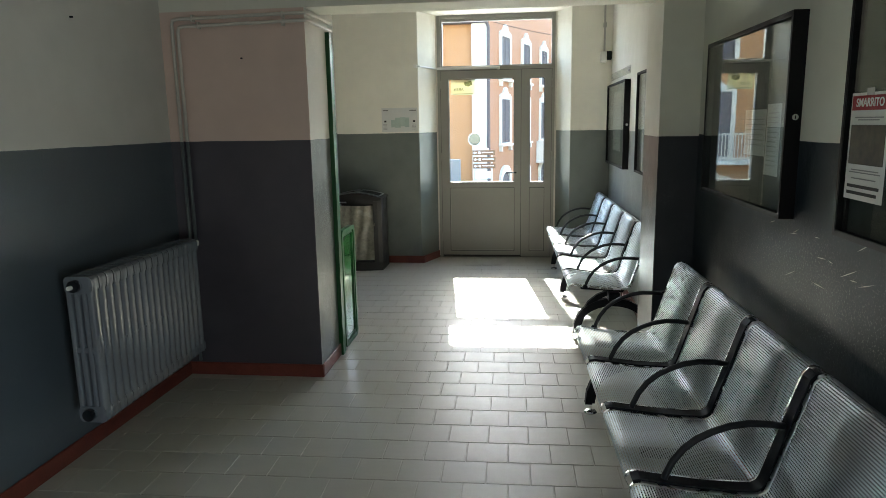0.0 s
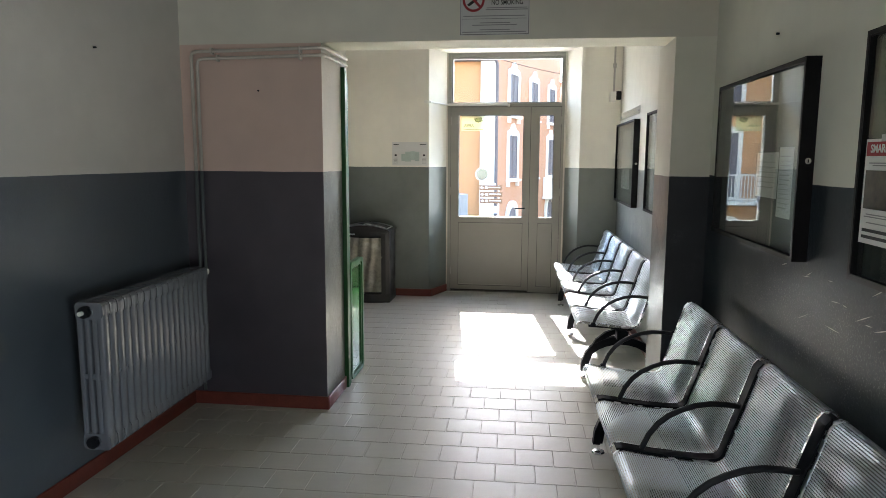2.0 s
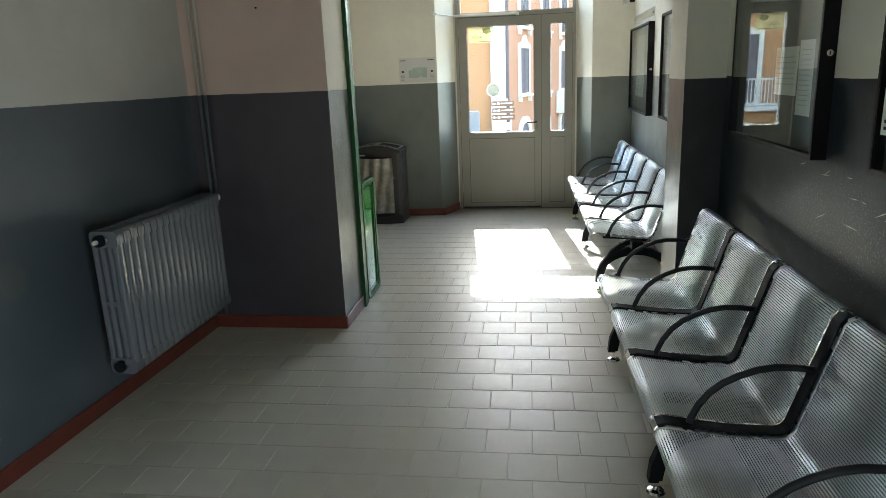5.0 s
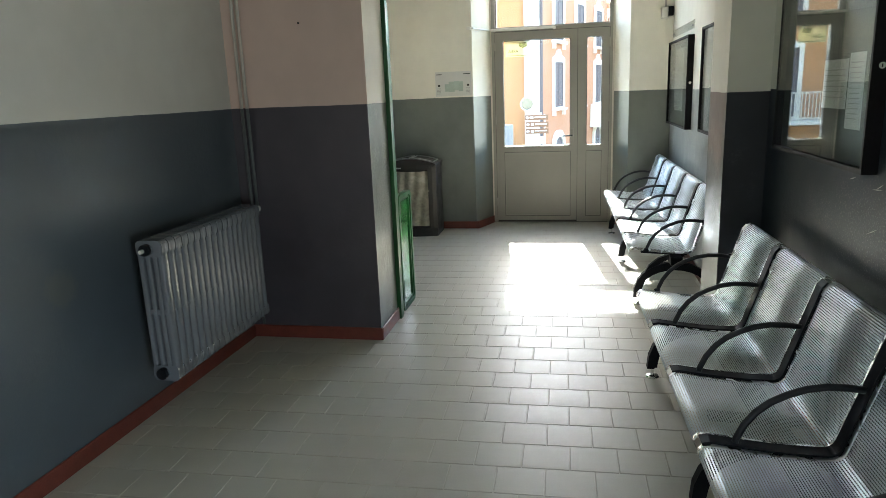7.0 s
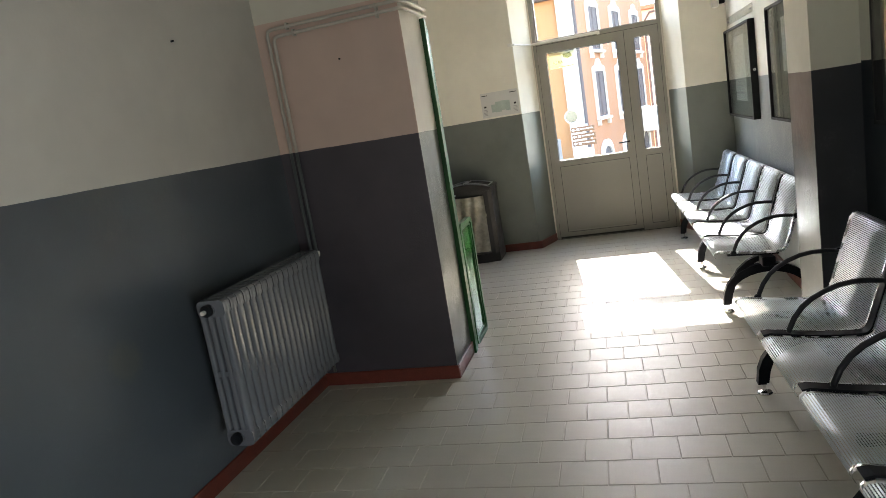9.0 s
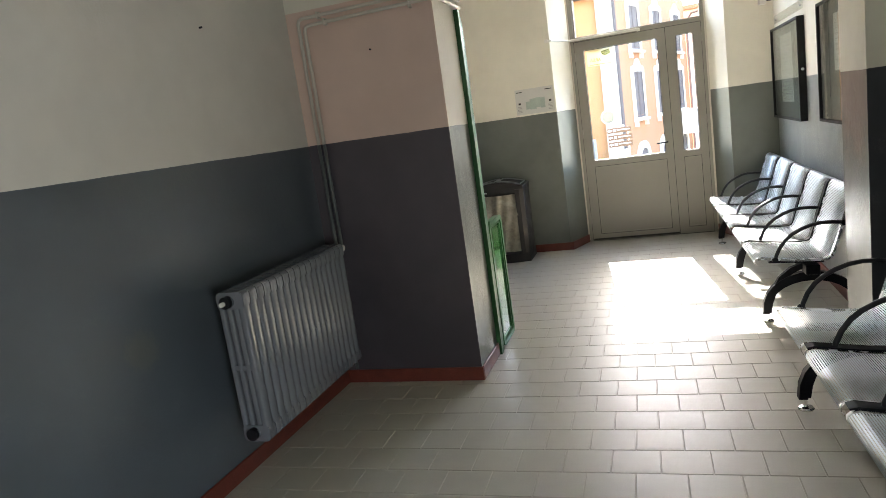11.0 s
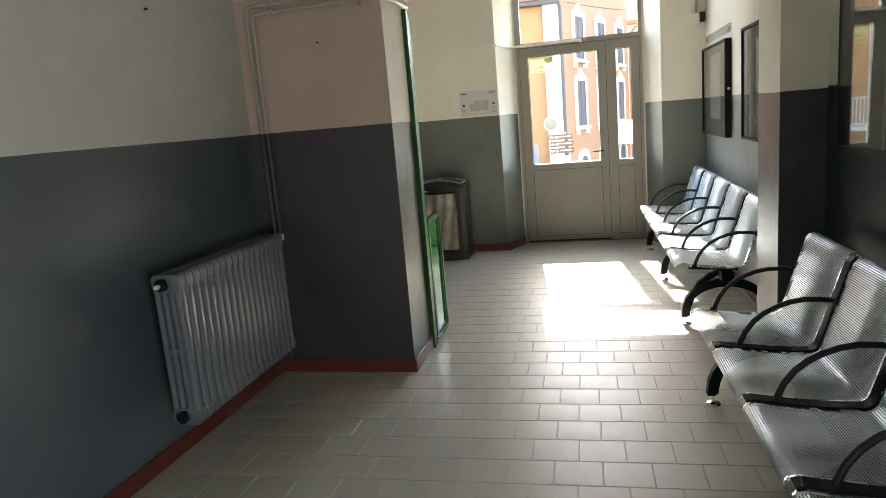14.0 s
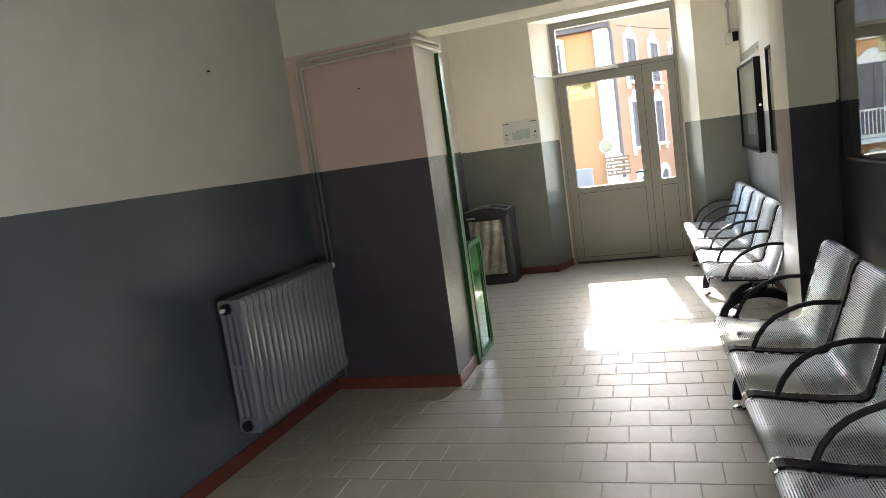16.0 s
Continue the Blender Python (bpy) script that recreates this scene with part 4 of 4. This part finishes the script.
# ---------------------------------------------------------------- outdoors
setting("ground", box(-400, 400, 8.6, 900, -3.3, -3.0), asphalt, "asphalt street level", "ground")
setting("terrace", box(-14, 14, 8.36, 23.0, -3.0, -0.6), paving, "paved forecourt above the street", "pavement")
setting("door_step", box(-0.8, 1.5, 8.36, 9.4, -0.6, -0.03, 0.01), concrete, "concrete step outside the door", "step")


def facade_window(house, m, w, z0, z1, arch=False, shutters=True):
    """A window in a facade: surround with a shaped head, sill, and closed louvred shutters; m puts x along the wall and y out of it."""
    wn_ = new("window")
    wn_.parent = house
    wn_.matrix_basis = m
    h = w / 2
    head = [(-h - 0.18, z0 - 0.05), (-h - 0.18, z1 + 0.12), (-h - 0.05, z1 + 0.22), (-h * 0.55, z1 + 0.28), (-h * 0.3, z1 + 0.48), (0, z1 + 0.56), (h * 0.3, z1 + 0.48), (h * 0.55, z1 + 0.28), (h + 0.05, z1 + 0.22), (h + 0.18, z1 + 0.12), (h + 0.18, z0 - 0.05)]
    inner = [(-h, z0), (-h, z1 - 0.05), (-h, z1), (-h * 0.55, z1), (-h * 0.3, z1), (0, z1), (h * 0.3, z1), (h * 0.55, z1), (h, z1), (h, z1 - 0.05), (h, z0)]
    part("frame", add_frame(bmesh.new(), head, inner, 0.0, 0.10, "y"), stucco_white, wn_)
    bm = box(-h - 0.25, h + 0.25, 0, 0.22, z0 - 0.16, z0 - 0.05, 0.02)
    for s in (-1, 1):
        add_box(bm, s * (h + 0.08) - 0.07, s * (h + 0.08) + 0.07, 0, 0.15, z0 - 0.38, z0 - 0.16)
    part("sill", bm, stucco_white, wn_)
    bm = bmesh.new()
    for s in (-1, 1):
        x0, x1 = (0.015, h) if s > 0 else (-h, -0.015)
        add_frame(bm, rect(x0, x1, z0, z1), rect(x0 + 0.06, x1 - 0.06, z0 + 0.08, z1 - 0.08), 0.01, 0.06, "y")
        k = z0 + 0.1
        while k < z1 - 0.1:
            add_box(bm, x0 + 0.05, x1 - 0.05, 0.030, 0.045, k, k + 0.077)
            k += 0.08
    part("shutter", bm, shutter_mat, wn_)
    return wn_


# pink house whose long front runs away from the door
A, U = Vector((-0.72, 30.0, 0)), Vector((0.276, 0.961, 0)).normalized()
NOUT = Vector((U.y, -U.x, 0))
FRONT = Matrix(((U.x, NOUT.x, 0, A.x), (U.y, NOUT.y, 0, A.y), (0, 0, 1, 0), (0, 0, 0, 1)))
ph = empty("pink_house", pose(0, 0, 0), "three-storey pink rendered house with white window surrounds", "house")
wallp = part("wall", prism([(0, 0), (11.4, 0), (11.4, -9), (0, -9)], -3.0, 8.4), stucco_pink, ph)
wallp.matrix_basis = FRONT
rf = part("roof", prism([(-0.4, 0.5), (11.8, 0.5), (11.8, -9.4), (-0.4, -9.4)], 8.4, 8.65), roof_mat, ph)
rf.matrix_basis = FRONT
for s in (2.2, 5.7, 9.33):
    facade_window(ph, FRONT @ Matrix.Translation((s, 0, 0)), 1.30, 3.58, 5.40)
    facade_window(ph, FRONT @ Matrix.Translation((s, 0, 0)), 1.30, 0.65, 2.63)
    ar = [(-0.62, -3.0), (-0.62, -1.15)] + [(-0.62 * math.cos(radians(a)), -1.15 + 0.45 * math.sin(radians(a))) for a in range(15, 180, 15)] + [(0.62, -1.15), (0.62, -3.0)]
    oo = [(-0.85, -3.0), (-0.85, -1.05)] + [(-0.85 * math.cos(radians(a)), -1.05 + 0.65 * math.sin(radians(a))) for a in range(15, 180, 15)] + [(0.85, -1.05), (0.85, -3.0)]
    dr = part("arched_door", add_frame(bmesh.new(), oo, ar, 0.0, 0.12, "y"), stucco_white, ph)
    dr.matrix_basis = FRONT @ Matrix.Translation((s, 0, 0))
    part("door_leaf", prism(ar, 0.01, 0.05, "y"), shutter_mat, dr)
bl = new("balcony")
bl.parent = ph
bl.matrix_basis = FRONT @ Matrix.Translation((9.33, 0, 0))
part("parapet", box(-1.3, 1.3, 0.0, 0.9, -0.50, 0.55, 0.02), stucco_white, bl)
part("slab", box(-1.4, 1.4, 0.0, 1.0, -0.65, -0.50, 0.02), stucco_white, bl)
part("drainpipe", tube([(-0.74, 29.90, -3), (-0.74, 29.90, 5.6), (-0.95, 29.75, 6.0), (-1.3, 29.7, 6.15)], 0.07, 8), shutter_mat, ph)

# yellow house facing the door, with its white end strip
yh = empty("yellow_house", pose(0, 0, 0), "yellow rendered house with shuttered windows and a balcony", "house")
part("wall", box(-16, -1.46, 30.2, 38, -3.0, 5.75), stucco_yellow, yh)
part("end_strip", box(-1.46, -0.785, 29.95, 31.2, -3.0, 5.75), stucco_white, yh, "white rendered strip")
part("eave", box(-16.3, -0.75, 29.75, 30.2, 5.75, 5.95, 0.03), shutter_mat, yh, "dark timber eave")
part("roof", prism([(29.7, 5.95), (38, 5.95), (34, 8.2)], -16.3, -1.0, "x"), roof_mat, yh)
FY = Matrix(((-1, 0, 0, 0), (0, -1, 0, 30.2), (0, 0, 1, 0), (0, 0, 0, 1)))
for x in (-6.4, -10.4, -14.0):
    facade_window(yh, FY @ Matrix.Translation((-x, 0, 0)), 1.5, 3.75, 5.3)
    facade_window(yh, FY @ Matrix.Translation((-x, 0, 0)), 1.5, -0.02, 2.7)
    facade_window(yh, FY @ Matrix.Translation((-x, 0, 0)), 1.5, -3.0, -1.1)
facade_window(yh, FY @ Matrix.Translation((3.65, 0, 0)), 1.5, 3.75, 5.42)
bc = new("balcony")
bc.parent = yh
bc.matrix_basis = FY @ Matrix.Translation((6.4, 0, 0))
part("slab", box(-1.9, 1.9, 0, 1.1, -0.32, -0.14, 0.02), stucco_white, bc)
part("top_rail", box(-1.9, 1.9, 1.02, 1.1, 0.9, 0.98), stucco_white, bc)
part("bottom_rail", box(-1.9, 1.9, 1.03, 1.09, -0.08, -0.02), stucco_white, bc)
for k in range(29):
    part("baluster", cyl((-1.85 + k * 0.132, 1.06, 0.42), "z", 0.022, 0.98, 6), stucco_white, bc)

# white house at the end of the street
wh = empty("white_house", pose(0, 0, 0), "white rendered house at the end of the street", "house")
part("wall", box(2.45, 12, 42.5, 52, -3.0, 5.9), stucco_white, wh)
part("roof", box(2.2, 12.3, 42.1, 52.3, 5.9, 6.15, 0.03), roof_mat, wh)
part("drainpipe", tube([(2.6, 42.4, -3), (2.6, 42.4, 5.3), (2.9, 42.2, 5.7), (3.6, 42.2, 5.75)], 0.06, 8), shutter_mat, wh)
for x in (5.0, 8.5):
    facade_window(wh, Matrix(((-1, 0, 0, x), (0, -1, 0, 42.5), (0, 0, 1, 0), (0, 0, 0, 1))), 1.2, 0.6, 2.4)

# street furniture
tm = empty("traffic_mirror", pose(-1.195, 27.5, -3.0), "round convex traffic mirror on a pole", "traffic mirror")
part("pole", cyl((0, 0.08, 2.0), "z", 0.04, 4.0, 10), galvanised, tm)
part("shell", cyl((0, 0.02, 3.935), "y", 0.27, 0.05, 28), galvanised, tm)
part("mirror", cyl((0, -0.012, 3.935), "y", 0.235, 0.02, 28), mirror_mat, tm)
sp = empty("direction_signs", pose(-0.81, 27.5, -3.0), "post with three brown direction signs and a white board", "sign post")
for x in (-0.3, 0.3):
    part("post", cyl((x, 0.05, 1.75), "z", 0.03, 3.5, 8), galvanised, sp)
part("board", box(-0.26, 0.18, -0.02, 0.02, 3.50, 3.58, 0.004), sign_white, sp)
for z, o in ((3.395, -0.02), (3.125, 0.0), (2.86, 0.0)):
    s = part("arrow_board", box(-0.45 + o, 0.45 + o, -0.02, 0.02, z - 0.10, z + 0.10, 0.004), sign_brown, sp, "brown board")
    part("arrow", prism([(-0.43 + o, z), (-0.35 + o, z + 0.06), (-0.35 + o, z + 0.02), (-0.28 + o, z + 0.02), (-0.28 + o, z - 0.02), (-0.35 + o, z - 0.02), (-0.35 + o, z - 0.06)], -0.026, -0.0205, "y"), sign_white, s)
    part("symbol", box(-0.23 + o, -0.13 + o, -0.026, -0.0205, z - 0.045, z + 0.045), sign_white, s)
    part("text_line", box(-0.08 + o, 0.38 + o, -0.026, -0.0205, z - 0.005, z + 0.03), sign_white, s)
part("board", box(-0.38, 0.26, -0.02, 0.02, 2.36, 2.65, 0.004), sign_white, sp, "white board")
pl = empty("planter", pose(-1.52, 20.5, -0.6), "round concrete planter with low green tufts", "planter")
part("pot", tube([(0, 0, 0), (0, 0, 0.05), (0, 0, 1.06), (0, 0, 1.10)], 0.37, 28), concrete, pl)
rng = random.Random(9)
bm = bmesh.new()
for k in range(160):
    a, r = rng.uniform(0, 2 * math.pi), rng.uniform(0.40, 0.62)
    x, y, h, w = r * math.cos(a), r * math.sin(a), rng.uniform(0.25, 0.6), rng.uniform(-0.12, 0.12)
    v = [bm.verts.new(p) for p in ((x - 0.012, y, 0), (x + 0.012, y, 0), (x + w + 0.006, y + w, h))]
    bm.faces.new(v)
part("tuft", bm, leaf_mat, pl, "green blades round the foot")
cb = part("overhead_cable", tube([(-1.4 + 8.0 * k / 12, 29.6 + 10 * k / 12, 6.0 - 0.9 * math.sin(math.pi * k / 12) * 0.5 + 0.02 * k) for k in range(13)], 0.015, 5), black_steel)
tagged(cb, "thin dark cable slung between the houses", "cable")

# ---------------------------------------------------------------- floor tiles
TPX, TPY, JX, JY = 0.2015, 0.1938, 0.4998, 3.378
LAY = Matrix.Translation((0.5, 3.28, 0)) @ Matrix.Rotation(radians(0.93), 4, "Z") @ Matrix.Translation((-0.5, -3.28, 0))


def tile_mesh():
    bm = box(-TPX / 2 + 0.0016, TPX / 2 - 0.0016, -TPY / 2 + 0.0016, TPY / 2 - 0.0016, -0.012, 0.0)
    top = [e for e in bm.edges if all(v.co.z > -0.001 for v in e.verts)]
    bmesh.ops.bevel(bm, geom=top, offset=0.0022, segments=1, affect='EDGES')
    bmesh.ops.recalc_face_normals(bm, faces=bm.faces)
    me = bpy.data.meshes.new("tile")
    bm.to_mesh(me)
    bm.free()
    me.materials.append(tile_mat)
    return me


TILE = tile_mesh()
rest_v, rest_f = [], []
base_v, base_f = [tuple(v.co) for v in TILE.vertices], [tuple(p.vertices) for p in TILE.polygons]
rng = random.Random(3)
for j in range(math.floor((BACK - JY) / TPY), math.ceil((8.15 - JY) / TPY)):
    y = JY + (j + 0.5) * TPY
    shift = 0.0 if j % 2 == 0 else 0.5
    for i in range(-12, 8):
        x = JX + (i + 0.5 + shift) * TPX
        if x < LEFT - 0.2 or x > RIGHT + 0.09:
            continue
        dz, tx, ty = rng.uniform(-0.0006, 0.0), rng.uniform(-0.0025, 0.0025), rng.uniform(-0.0025, 0.0025)
        if 1.9 < y < 5.35:
            t = new("tile", TILE)
            t.parent = floor
            t.matrix_basis = LAY @ Matrix.Translation((x, y, dz)) @ Euler((tx, ty, 0)).to_matrix().to_4x4()
        else:
            n = len(rest_v)
            rest_v += [tuple(LAY @ Vector((x + a, y + b, c + dz + a * ty * -1 + b * tx))) for a, b, c in base_v]
            rest_f += [tuple(n + k for k in f) for f in base_f]
me = bpy.data.meshes.new("tiles")
me.from_pydata(rest_v, [], rest_f)
me.materials.append(tile_mat)
rest = new("tiles", me)
rest.parent = floor
tagged(rest, "beige square floor tiles", kind="stuff")
